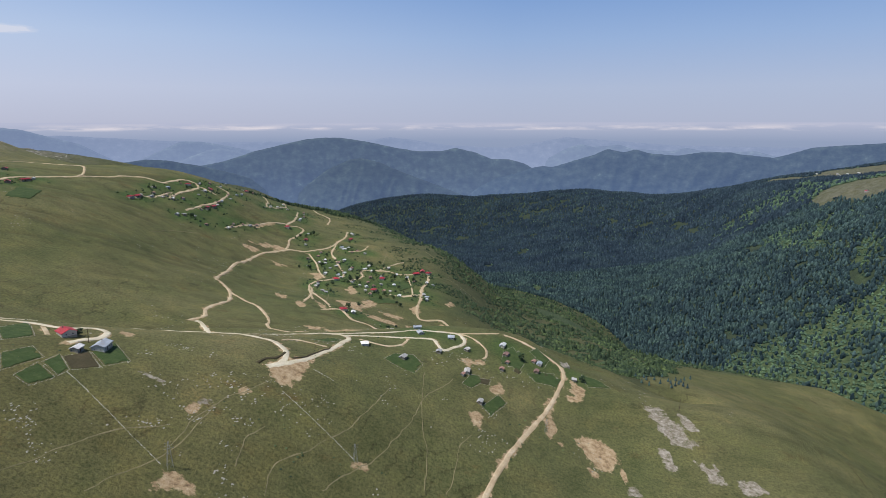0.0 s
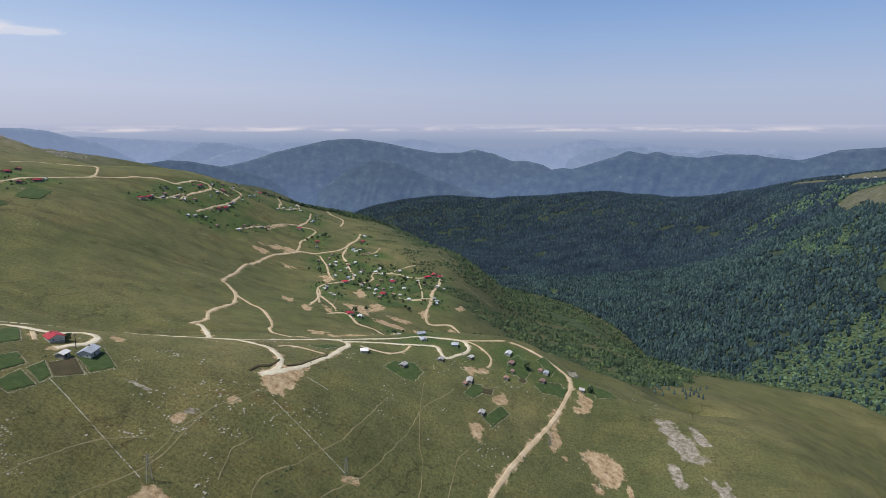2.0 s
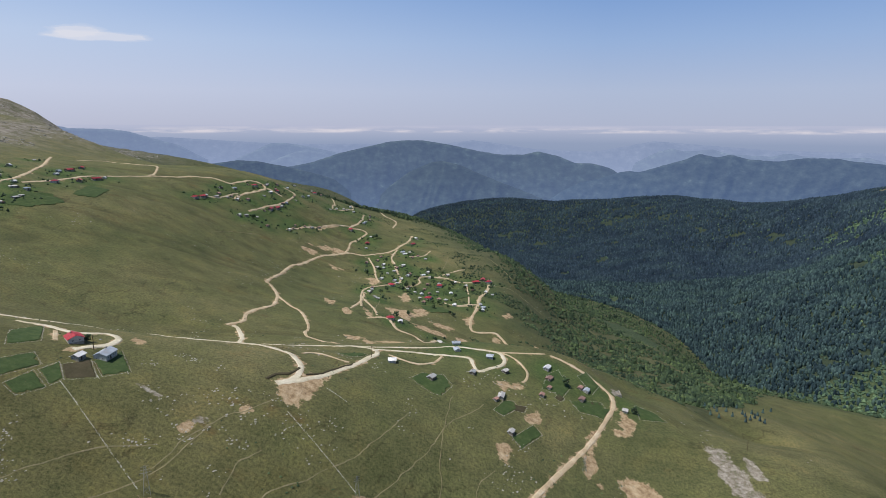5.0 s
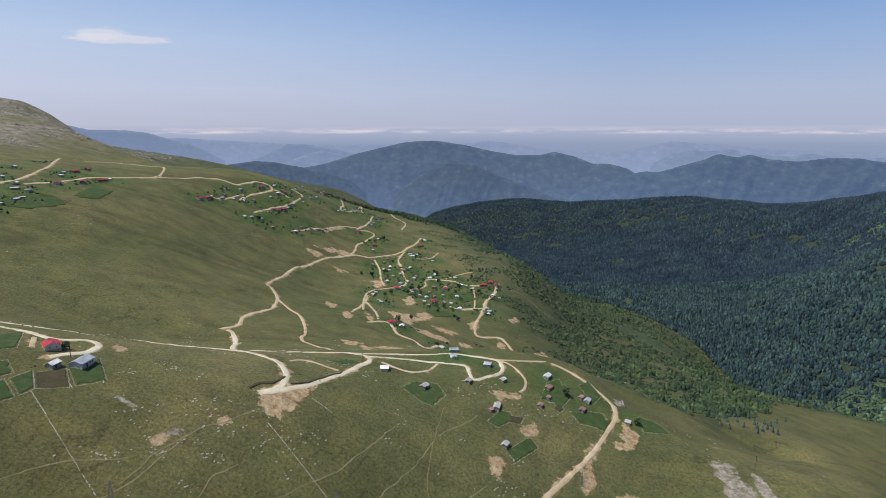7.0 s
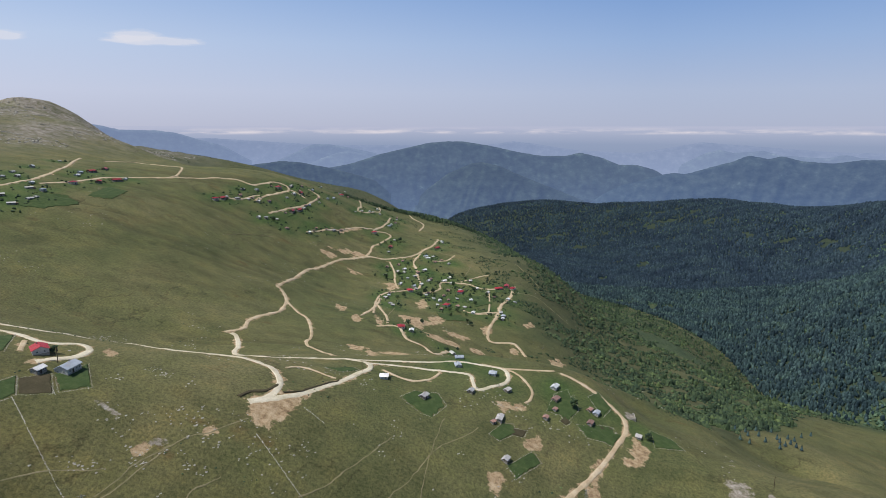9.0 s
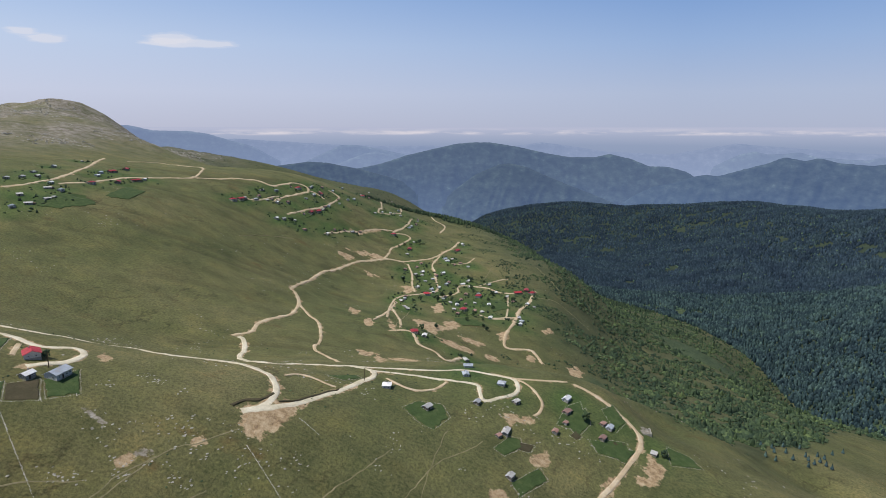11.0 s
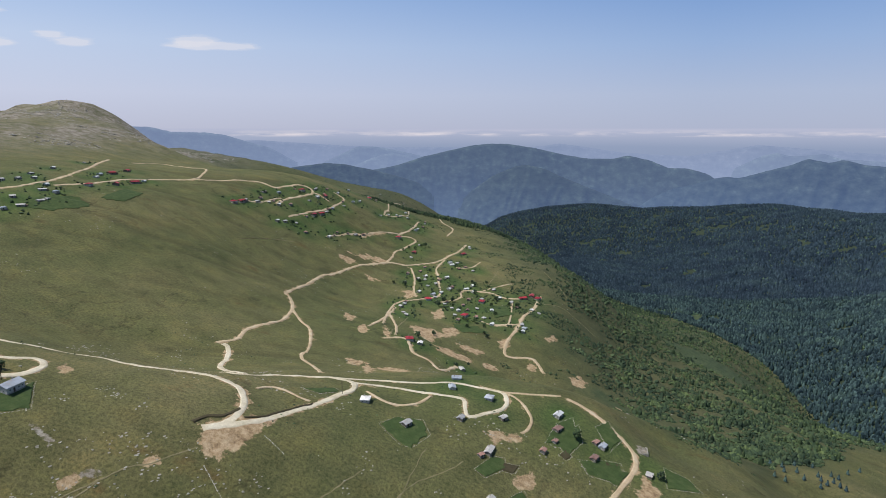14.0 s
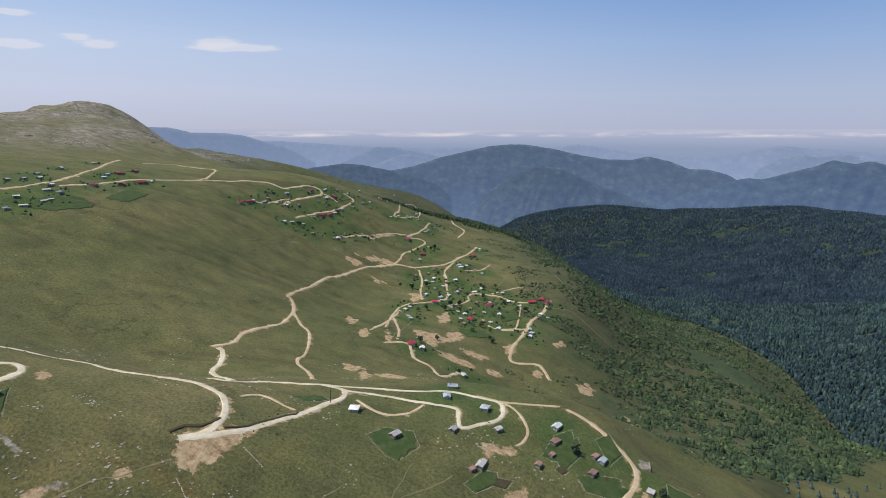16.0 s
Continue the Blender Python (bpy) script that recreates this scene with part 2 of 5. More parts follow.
SHOULDER = [(105, 465, 2.3), (105, 500, 17.4), (105, 535, -4.1), (145, 465, 5.8), (145, 500, 8.5), (145, 535, 1.8), (185, 465, 8.6), (185, 500, 10.9), (185, 535, 8.3), (225, 465, 1.4), (225, 500, 5.9), (225, 535, 18.8)]


def spline_weights(knots, v):
    v = np.clip(v, knots[0], knots[-1])
    n = len(knots)
    tangent = np.zeros((n, n))
    for i in range(n):
        a, b = max(i - 1, 0), min(i + 1, n - 1)
        tangent[i, b] += 1 / (knots[b] - knots[a])
        tangent[i, a] -= 1 / (knots[b] - knots[a])
    i = np.clip(np.searchsorted(knots, v, side="right") - 1, 0, n - 2)
    h = knots[i + 1] - knots[i]
    t = (v - knots[i]) / h
    w = np.zeros((len(v), n))
    r = np.arange(len(v))
    w[r, i] += 2 * t**3 - 3 * t**2 + 1
    w[r, i + 1] += -2 * t**3 + 3 * t**2
    return w + (h * (t**3 - 2 * t**2 + t))[:, None] * tangent[i] + (h * (t**3 - t**2))[:, None] * tangent[i + 1]


def surface(xs, sections, x, y):
    ys = np.array(sorted(sections), float)
    heights = np.array([sections[k] for k in sorted(sections)], float)
    return np.einsum("ni,ij,nj->n", spline_weights(ys, y), heights, spline_weights(xs, x))


def value_noise(x, y, seed):
    xi, yi = np.floor(x), np.floor(y)
    fx, fy = x - xi, y - yi
    fx, fy = fx * fx * (3 - 2 * fx), fy * fy * (3 - 2 * fy)

    def corner(a, b):
        s = np.sin(a * 127.1 + b * 311.7 + seed * 74.7) * 43758.5453
        return s - np.floor(s)

    low = corner(xi, yi) * (1 - fx) + corner(xi + 1, yi) * fx
    high = corner(xi, yi + 1) * (1 - fx) + corner(xi + 1, yi + 1) * fx
    return low * (1 - fy) + high * fy - 0.5


def soft_step(v, a, b):
    t = np.clip((v - a) / (b - a), 0, 1)
    return t * t * (3 - 2 * t)


def lie(x, y):
    """Height of the ground, and how far it belongs to the wooded side, 0 to 1."""
    x, y = np.atleast_1d(np.asarray(x, float)), np.atleast_1d(np.asarray(y, float))
    near = surface(SLOPE_X, SLOPE, x, y) - 0.3 * np.maximum(y - 2000, 0) - 0.12 * np.maximum(-1500 - x, 0) - 0.45 * np.maximum(x - 500, 0)
    far = surface(WOODS_X, WOODS, x, y) - 0.4 * np.maximum(y - 4200, 0) - 0.5 * np.maximum(-600 - x, 0)
    top = np.maximum(near, far)
    z = top + 10 * np.log(np.exp((near - top) / 10) + np.exp((far - top) / 10))
    side = 1 / (1 + np.exp(np.clip((near - far) / 6, -40, 40)))
    r = np.hypot(x, y)
    # creases that run down the grazed slope, hummocks, and rocks on the summit
    z = z - 1.3 * crease_part(x, y) * (1 - side) + 5 * value_noise(x / 120, y / 120, 2) * soft_step(r, 200, 500)
    z = z + 1.5 * value_noise(x / 31, y / 31, 3) + 0.5 * value_noise(x / 11, y / 11, 5)
    z = z + 13 * np.exp(-((x + 1150) ** 2 + (y - 1330) ** 2) / 105**2) + 3 * np.exp(-((x + 1120) ** 2 + (y - 1150) ** 2) / 80**2)
    # the summit's steep eastern shoulder and its peak
    z = z - 62 * soft_step(x + 0.9 * np.maximum(y - 1310, 0), -1105, -875) * (1 - soft_step(x, -760, -520)) * soft_step(y, 1130, 1320) * (1 - 0.7 * soft_step(y, 1580, 1760)) + 14 * np.exp(-((x + 1118) ** 2 + (y - 1262) ** 2) / 62**2)
    # the near shoulder rounds off towards the valley
    for sx, sy, drop in SHOULDER:
        z = z - drop * np.exp(-((x - sx) ** 2 + (y - sy) ** 2) / 900)
    z = z + 12 * np.exp(-((x + 1215) ** 2 + (y - 1240) ** 2) / 32**2)
    high = stony_part(x, y)
    z = z + high * (9 * value_noise(x / 70, y / 70, 6) + 6 * value_noise(x / 26, y / 26, 7))
    z = z + side * (10 * value_noise(x / 230, y / 230, 8) + 9 * value_noise(x / 90, y / 90, 9))
    return z, side


def stony_part(x, y):
    patchy = 0.68 + 0.9 * value_noise(x / 85, y / 85, 15) + 0.6 * value_noise(x / 30, y / 30, 16)
    return np.clip(patchy, 0, 1) * soft_step(-x - 0.35 * np.maximum(y - 1150, 0) + 90 * value_noise(x / 120, y / 120, 11), 640, 880) * soft_step(y, 560, 820)


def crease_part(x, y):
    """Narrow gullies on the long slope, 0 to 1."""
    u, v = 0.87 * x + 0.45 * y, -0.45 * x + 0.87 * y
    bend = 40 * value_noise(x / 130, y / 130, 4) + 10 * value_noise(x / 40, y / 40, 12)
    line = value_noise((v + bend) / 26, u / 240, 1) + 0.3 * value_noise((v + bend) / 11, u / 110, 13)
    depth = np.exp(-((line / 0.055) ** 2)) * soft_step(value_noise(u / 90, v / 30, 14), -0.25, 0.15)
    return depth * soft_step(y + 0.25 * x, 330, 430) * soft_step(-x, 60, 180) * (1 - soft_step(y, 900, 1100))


def ground(x, y):
    return lie(x, y)[0]


def mesh_object(name, verts, faces, mat, smooth=False, parent=None):
    me = bpy.data.meshes.new(name)
    verts, faces = np.asarray(verts, np.float32), np.asarray(faces, np.int32)
    me.vertices.add(len(verts))
    me.vertices.foreach_set("co", verts.ravel())
    n, k = faces.shape
    me.loops.add(n * k)
    me.loops.foreach_set("vertex_index", faces.ravel())
    me.polygons.add(n)
    me.polygons.foreach_set("loop_start", np.arange(0, n * k, k, dtype=np.int32))
    me.polygons.foreach_set("use_smooth", np.full(n, smooth))
    me.update(calc_edges=True)
    me.validate()
    me.materials.append(mat)
    ob = new(name, me)
    ob.parent = parent
    return ob


def grid_faces(rows, cols, closed=False):
    i, j = np.meshgrid(np.arange(rows - 1), np.arange(cols if closed else cols - 1), indexing="ij")
    k = (j + 1) % cols
    return np.stack([i * cols + j, i * cols + k, (i + 1) * cols + k, (i + 1) * cols + j], -1).reshape(-1, 4)


# ---- plan of roads, bare ground and fields ----
ROADS = []


def lay(kind_name, wide, stations):
    ROADS.append((kind_name, wide, stations))


lay("road", 4.2, [(-330, 330), (-290, 342), (-255, 352), (-240, 352), (-226, 357), (-212, 363), (-200, 368), (-182, 367), (-164, 363), (-145, 368), (-129, 373), (-110, 370), (-99, 362), (-92, 352), (-89, 341), (-90, 332), (-95, 325)])
lay("road", 4.2, [(-95, 325), (-88, 334), (-80, 345), (-73, 366), (-69, 381), (-66, 400), (-64, 414), (-72, 430), (-86, 431), (-93, 427), (-110, 418), (-124, 396), (-143, 407)])
lay("road", 4.2, [(-123, 401), (-169, 442), (-178, 462), (-190, 481), (-196, 484)])
lay("road", 3.2, [(-201, 483), (-195, 500), (-201, 520), (-201, 547), (-199, 571), (-211, 610), (-228, 636), (-235, 641), (-240, 684), (-246, 738), (-242, 779), (-235, 829), (-216, 875), (-196, 892), (-169, 940), (-164, 970), (-158, 1014), (-164, 1081)])
lay("road", 2.6, [(-211, 610), (-189, 584), (-174, 571), (-162, 551), (-149, 523), (-144, 502), (-122, 479), (-99, 444)])
lay("road", 3, [(-219, 867), (-221, 895), (-226, 926), (-222, 965), (-222, 1001), (-233, 1009), (-247, 994), (-246, 1044), (-260, 1136)])
lay("road", 2.5, [(-294, 850), (-287, 888), (-275, 926), (-265, 968), (-250, 999)])
lay("road", 2.6, [(-163, 951), (-162, 908), (-152, 882), (-144, 857), (-132, 823), (-131, 799)])
lay("road", 2.8, [(-513, 1629), (-326, 1163), (-302, 1084), (-292, 1059), (-284, 1112), (-303, 1205), (-492, 1701), (-505, 1652)])
lay("road", 2.6, [(-270, 1286), (-243, 1219), (-213, 1182), (-203, 1108)])
lay("road", 3.5, [(-498, 572), (-494, 594), (-503, 640), (-530, 694), (-568, 760), (-657, 882)])
lay("road", 3.5, [(-485, 624), (-481, 654), (-492, 713), (-484, 752), (-467, 814), (-444, 872), (-426, 906), (-400, 909), (-398, 937), (-391, 969), (-378, 974), (-368, 957), (-369, 921), (-372, 892), (-369, 857)])
lay("road", 3, [(-466, 815), (-480, 856), (-515, 913), (-547, 916), (-625, 966), (-625, 891)])
lay("road", 3, [(-361, 1016), (-341, 1010), (-333, 960), (-335, 916), (-339, 888), (-342, 840)])
lay("road", 2.5, [(-367, 963), (-361, 968), (-343, 963)])
lay("road", 3.1, [(48, 480), (64, 475), (77, 465), (86, 455), (89, 444), (85, 429), (78, 411), (67, 387), (52, 360), (39, 335), (30, 315), (24, 302), (20, 292)])
lay("road", 3, [(-87, 431), (-64, 443), (-39, 451), (-18, 462), (-2, 463), (10, 464), (15, 456), (15, 444), (7, 430), (0, 422), (-4, 430), (-8, 439), (-20, 438), (-34, 436), (-51, 434), (-71, 429)])
lay("track", 2.2, [(-57, 417), (-41, 409), (-29, 418), (-25, 433)])
lay("track", 2, [(-2, 465), (14, 464), (24, 457), (31, 445), (31, 434), (28, 427)])
lay("track", 2, [(10, 464), (29, 473), (44, 481)])
lay("track", 2.6, [(-154, 725), (-144, 671), (-141, 620)])
lay("track", 2.4, [(-148, 691), (-125, 649), (-113, 615)])
lay("track", 3, [(-118, 598), (-103, 614), (-88, 589), (-71, 582), (-58, 567), (-54, 601)])
lay("track", 3.2, [(-19, 883), (-21, 833), (-27, 793), (-27, 754), (-30, 706), (-24, 681), (-2, 695), (12, 675)])
lay("track", 2.4, [(-29, 766), (-54, 747), (-66, 753)])
lay("track", 2.4, [(-121, 787), (-107, 820), (-110, 848), (-80, 861), (-57, 852), (-31, 862)])
lay("road", 4, [(-241, 331), (-222, 326), (-200, 321), (-190, 331), (-180, 326), (-177, 313), (-184, 298)])
lay("track", 2.5, [(-208, 317), (-197, 303)])
lay("track", 2, [(-99, 374), (-95, 385), (-79, 381), (-73, 381)])
lay("path", 0.8, [(-19, 855), (9, 874), (30, 867), (51, 858)])
lay("path", 0.9, [(-142, 976), (-111, 960), (-80, 924), (-44, 891)])
lay("track", 2.2, [(-190, 886), (-175, 854), (-161, 810), (-150, 784)])
lay("track", 2.4, [(-136, 643), (-156, 719), (-158, 753), (-142, 782), (-129, 811)])
lay("track", 1.8, [(-47, 839), (-39, 780), (-38, 750)])
lay("track", 2.2, [(-51, 746), (-39, 753), (-28, 769)])
lay("track", 1.8, [(-140, 926), (-122, 939), (-116, 971)])
lay("track", 2.2, [(-390, 819), (-380, 837), (-377, 885)])
lay("track", 1.8, [(-88, 864), (-67, 901), (-57, 910)])
lay("path", 0.9, [(-328, 708), (-321, 746), (-305, 786)])
lay("path", 0.9, [(-157, 206), (-152, 217), (-146, 228), (-140, 241), (-132, 252), (-121, 262)])
lay("path", 0.9, [(-132, 212), (-127, 223), (-121, 234), (-116, 247), (-112, 260), (-110, 271), (-108, 285), (-104, 294), (-98, 301), (-90, 315)])
lay("path", 0.9, [(-117, 250), (-114, 263), (-113, 270), (-106, 291)])
lay("path", 0.9, [(-91, 254), (-91, 264), (-91, 271), (-85, 282)])
lay("path", 0.9, [(-76, 245), (-77, 257), (-74, 268), (-66, 278), (-57, 290)])
lay("path", 0.9, [(-56, 292), (-46, 309), (-39, 327), (-31, 350)])
lay("path", 0.9, [(-55, 262), (-45, 278), (-30, 299), (-23, 317), (-16, 333), (-10, 355), (2, 377), (6, 385)])
lay("path", 0.9, [(-10, 288), (-8, 303), (-11, 327), (-12, 357), (-12, 383)])
lay("path", 0.9, [(2, 289), (6, 306), (10, 325), (16, 336)])
lay("path", 1.4, [(-56, 889), (-75, 890), (-87, 887)])
lay("path", 1.4, [(-87, 887), (-86, 918), (-86, 950)])
lay("path", 1.4, [(-28, 991), (1, 939), (19, 899)])
lay("path", 1.4, [(-128, 693), (-121, 630), (-112, 598)])
WALL_LINES = []
WALL_LINES.append([(-172, 291), (-159, 281)])
WALL_LINES.append([(-166, 304), (-153, 293)])
WALL_LINES.append([(-169, 270), (-151, 259), (-132, 248), (-116, 239)])
WALL_LINES.append([(-83, 309), (-64, 298), (-44, 287)])
WALL_LINES.append([(-73, 338), (-61, 334)])
SCARS = []
SCARS.append([(-97, 325), (-95, 331), (-87, 334), (-85, 347), (-77, 344), (-75, 334), (-76, 324), (-81, 314), (-86, 313), (-92, 318)])
SCARS.append([(85, 373), (95, 379), (101, 375), (108, 365), (102, 347), (94, 346), (89, 351), (85, 360)])
SCARS.append([(85, 347), (91, 343), (92, 336), (86, 338)])
SCARS.append([(108, 356), (110, 345), (106, 336), (105, 345)])
SCARS.append([(15, 355), (21, 362), (24, 356), (22, 345), (16, 345)])
SCARS.append([(-91, 515), (-85, 522), (-72, 520), (-62, 508), (-66, 502), (-80, 506)])
SCARS.append([(-119, 526), (-106, 527), (-101, 507), (-112, 511)])
SCARS.append([(-104, 527), (-90, 509), (-80, 471), (-99, 509)])
SCARS.append([(76, 672), (85, 667), (99, 652), (112, 642), (108, 632), (92, 645), (78, 660)])
SCARS.append([(34, 692), (42, 707), (51, 701), (48, 682), (39, 675)])
SCARS.append([(-4, 686), (5, 684), (3, 670), (-5, 669)])
SCARS.append([(10, 414), (22, 422), (30, 430), (29, 421), (17, 408)])
SCARS.append([(31, 395), (38, 403), (41, 395), (35, 386), (30, 385)])
SCARS.append([(-175, 329), (-177, 336), (-168, 332), (-166, 325), (-170, 324)])
SCARS.append([(-114, 224), (-115, 236), (-110, 238), (-101, 234), (-98, 231)])
SCARS.append([(-262, 841), (-244, 865), (-221, 878), (-240, 849)])
SCARS.append([(-178, 650), (-163, 646), (-160, 625), (-167, 626)])
SCARS.append([(-86, 625), (-68, 635), (-47, 636), (-47, 625), (-68, 617)])
SCARS.append([(-116, 666), (-97, 678), (-77, 669), (-88, 648), (-106, 645)])
SCARS.append([(-41, 643), (-27, 649), (-24, 636), (-35, 630)])
SCARS.append([(84, 413), (92, 416), (100, 414), (93, 408), (86, 408)])
SCARS.append([(93, 437), (104, 429), (96, 411), (90, 416)])
SCARS.append([(-121, 669), (-111, 665), (-93, 653), (-82, 643), (-86, 633), (-104, 639)])
SCARS.append([(-118, 741), (-113, 762), (-100, 732), (-108, 712)])
SCARS.append([(-171, 795), (-161, 810), (-150, 790), (-157, 771)])
SCARS.append([(-135, 646), (-118, 616), (-113, 597), (-122, 611)])
SCARS.append([(-69, 658), (-56, 664), (-42, 669), (-48, 652), (-61, 649)])
SCARS.append([(-266, 824), (-257, 830), (-244, 837), (-244, 815), (-257, 811)])
SCARS.append([(-247, 866), (-228, 878), (-215, 877), (-228, 858)])
SCARS.append([(-227, 810), (-210, 804), (-200, 807), (-210, 794)])
SCARS.append([(-286, 916), (-277, 926), (-262, 980), (-257, 979), (-272, 913)])
SCARS.append([(-93, 695), (-81, 705), (-73, 693), (-82, 665)])
SCARS.append([(2, 754), (10, 774), (14, 760), (7, 744)])
SCARS.append([(-39, 707), (-31, 717), (-25, 703), (-33, 689)])
SCARS.append([(63, 378), (72, 385), (72, 372), (65, 362)])
SCARS.append([(70, 363), (75, 363), (74, 357), (71, 358)])
SCARS.append([(-47, 285), (-38, 288), (-37, 284), (-44, 281)])
SCARS.append([(-103, 299), (-98, 302), (-96, 300), (-101, 296)])
SCARS.append([(-120, 275), (-116, 281), (-113, 275), (-117, 271)])
SCARS.append([(-148, 608), (-147, 625), (-135, 609), (-137, 595)])
OUTCROPS = []
OUTCROPS.append([(142, 421), (152, 419), (160, 397), (165, 381), (160, 373), (150, 379), (143, 397)])
OUTCROPS.append([(163, 417), (169, 410), (171, 395), (164, 391), (162, 403)])
OUTCROPS.append([(-148, 288), (-143, 289), (-133, 286), (-132, 283)])
OUTCROPS.append([(-118, 278), (-114, 284), (-109, 285)])
OUTCROPS.append([(136, 377), (144, 372), (143, 355), (137, 356)])
OUTCROPS.append([(157, 363), (167, 358), (170, 344), (160, 345)])
OUTCROPS.append([(175, 349), (188, 347), (190, 337), (176, 335)])
OUTCROPS.append([(89, 464), (95, 467), (96, 458), (90, 454)])
OUTCROPS.append([(107, 337), (112, 338), (113, 329), (106, 327)])
OUTCROPS.append([(168, 364), (170, 356), (164, 352)])
FIELDS = []
FIELDS.append([(-38, 386), (-32, 398), (-20, 404), (-13, 394), (-18, 378), (-24, 377)])
FIELDS.append([(12, 384), (18, 382), (26, 395), (24, 402), (18, 399)])
FIELDS.append([(24, 367), (36, 387), (41, 381), (29, 361)])
FIELDS.append([(-453, 559), (-462, 576), (-459, 597), (-446, 618), (-423, 607), (-432, 573)])
FIELDS.append([(59, 426), (69, 431), (82, 435), (78, 421), (65, 418)])
FIELDS.append([(104, 453), (117, 452), (124, 442), (105, 434)])
FIELDS.append([(45, 450), (53, 461), (58, 440), (49, 429), (41, 428)])
FIELDS.append([(-438, 634), (-460, 696), (-437, 693), (-421, 645)])
FIELDS.append([(-91, 716), (-65, 733), (-50, 720), (-74, 699)])
FIELDS.append([(-86, 396), (-75, 395), (-67, 406), (-73, 410)])
FIELDS.append([(-78, 818), (-52, 822), (-37, 795), (-54, 770)])
FIELDS.append([(66, 432), (81, 439), (84, 431), (70, 423)])
FIELDS.append([(-182, 254), (-182, 271), (-170, 263), (-174, 251)])
FIELDS.append([(-181, 272), (-180, 284), (-169, 272), (-170, 265)])
FIELDS.append([(-170, 293), (-168, 311), (-153, 295), (-159, 283)])
FIELDS.append([(-197, 269), (-193, 285), (-183, 277), (-187, 254)])
FIELDS.append([(-220, 302), (-220, 324), (-200, 298), (-206, 283)])
FIELDS.append([(68, 422), (75, 432), (86, 435), (80, 419)])
FIELDS.append([(46, 434), (57, 457), (60, 441), (53, 423)])
FIELDS.append([(66, 461), (73, 474), (81, 459), (75, 444)])
PLOUGHED = []
PLOUGHED.append([(72, 434), (81, 438), (79, 433), (73, 431)])
PLOUGHED.append([(52, 430), (56, 426), (53, 421), (49, 423)])
PLOUGHED.append([(23, 398), (32, 402), (30, 394), (22, 391)])
PLOUGHED.append([(-178, 282), (-172, 294), (-160, 281), (-169, 272)])
RED_ROOFS = [(-190, 307), (-100, 615), (-81, 823), (-85, 755), (-38, 859), (-29, 874), (-21, 869), (-136, 786), (-208, 950), (-243, 983), (-391, 794), (-390, 809), (-380, 949), (-332, 890), (-329, 906), (-350, 1133), (-356, 974), (-474, 657), (-518, 737), (-531, 776), (-475, 696), (-475, 725), (-148, 996)]
RUST_ROOFS = [(46, 443), (41, 420), (46, 432), (67, 432), (13, 395), (67, 446), (-39, 824), (-87, 734), (-291, 867), (-275, 925), (-521, 1794), (-87, 777), (-311, 826), (-333, 871), (-361, 981), (-294, 882), (-285, 896), (-374, 859), (-386, 938), (-332, 935), (-336, 993), (-177, 882), (-176, 900), (-153, 757), (-115, 793), (-96, 793), (-135, 923), (-129, 934)]
WHITE_ROOFS = [(-52, 403), (45, 457), (-176, 291), (-90, 614), (-365, 857), (-342, 812), (-510, 705), (-475, 740), (-558, 693), (-488, 618), (-65, 847), (-108, 855), (-292, 854), (-104, 872), (-492, 1758), (-63, 795), (-358, 1023), (-357, 952), (-333, 1050), (-148, 935), (-53, 747), (-140, 880), (-165, 868)]
GREY_ROOFS = [(-169, 300), (-26, 394), (-3, 417), (17, 433), (16, 401), (-49, 601), (96, 439), (23, 370), (-179, 828), (-170, 852), (-152, 836), (-162, 857), (-143, 946), (-151, 1052), (-77, 872), (-49, 840), (-65, 762), (-24, 769), (-104, 772), (-115, 782), (-13, 823), (-150, 733), (-212, 988), (-250, 1135), (-279, 908), (-337, 822), (-329, 836), (-383, 833), (-375, 850), (-398, 875), (-375, 980), (-330, 924), (-328, 980), (-356, 926), (-292, 1039), (-284, 1108), (-517, 594), (-517, 612), (-535, 643), (-514, 628), (-475, 601), (-453, 586), (-453, 578), (-455, 559), (-473, 567), (-595, 775), (-562, 1722), (-274, 1114)]
BLUE_ROOFS = [(-17, 451), (6, 449), (-20, 473), (71, 445), (-20, 759), (-517, 718), (-464, 606), (-459, 545), (-330, 945), (-331, 1021), (-387, 896), (-137, 809), (-241, 1057), (-153, 943)]
SMALL_ROOFS = [(-390, 819), (-386, 847), (-360, 878), (-146, 851), (-131, 822), (-83, 833), (-291, 1068), (-290, 1151), (-187, 862), (-203, 924), (-153, 804), (-146, 866), (-126, 841), (-98, 851), (-151, 747), (-138, 708), (-377, 990), (-370, 1010), (-379, 1111), (-369, 1173), (-342, 1143), (-286, 1095), (-242, 1073), (-253, 1146), (-154, 1064), (-116, 926), (-94, 748), (-73, 758), (-125, 850), (-20, 747), (-22, 826), (-133, 701), (-243, 1100), (-96, 819), (-79, 790), (-95, 767), (-132, 801)]
FAR_HOMES = [(1604, 2744), (1606, 2602), (1623, 2565), (1603, 2514), (1653, 2541), (1619, 2454), (1670, 2451), (1640, 2480), (1590, 2560), (1000, 1500)]
STONE_HEAPS = [(-166, 231), (-162, 229), (-155, 222), (-150, 218), (-131, 256), (-124, 260), (-144, 325), (-136, 323), (-152, 308), (-140, 288)]
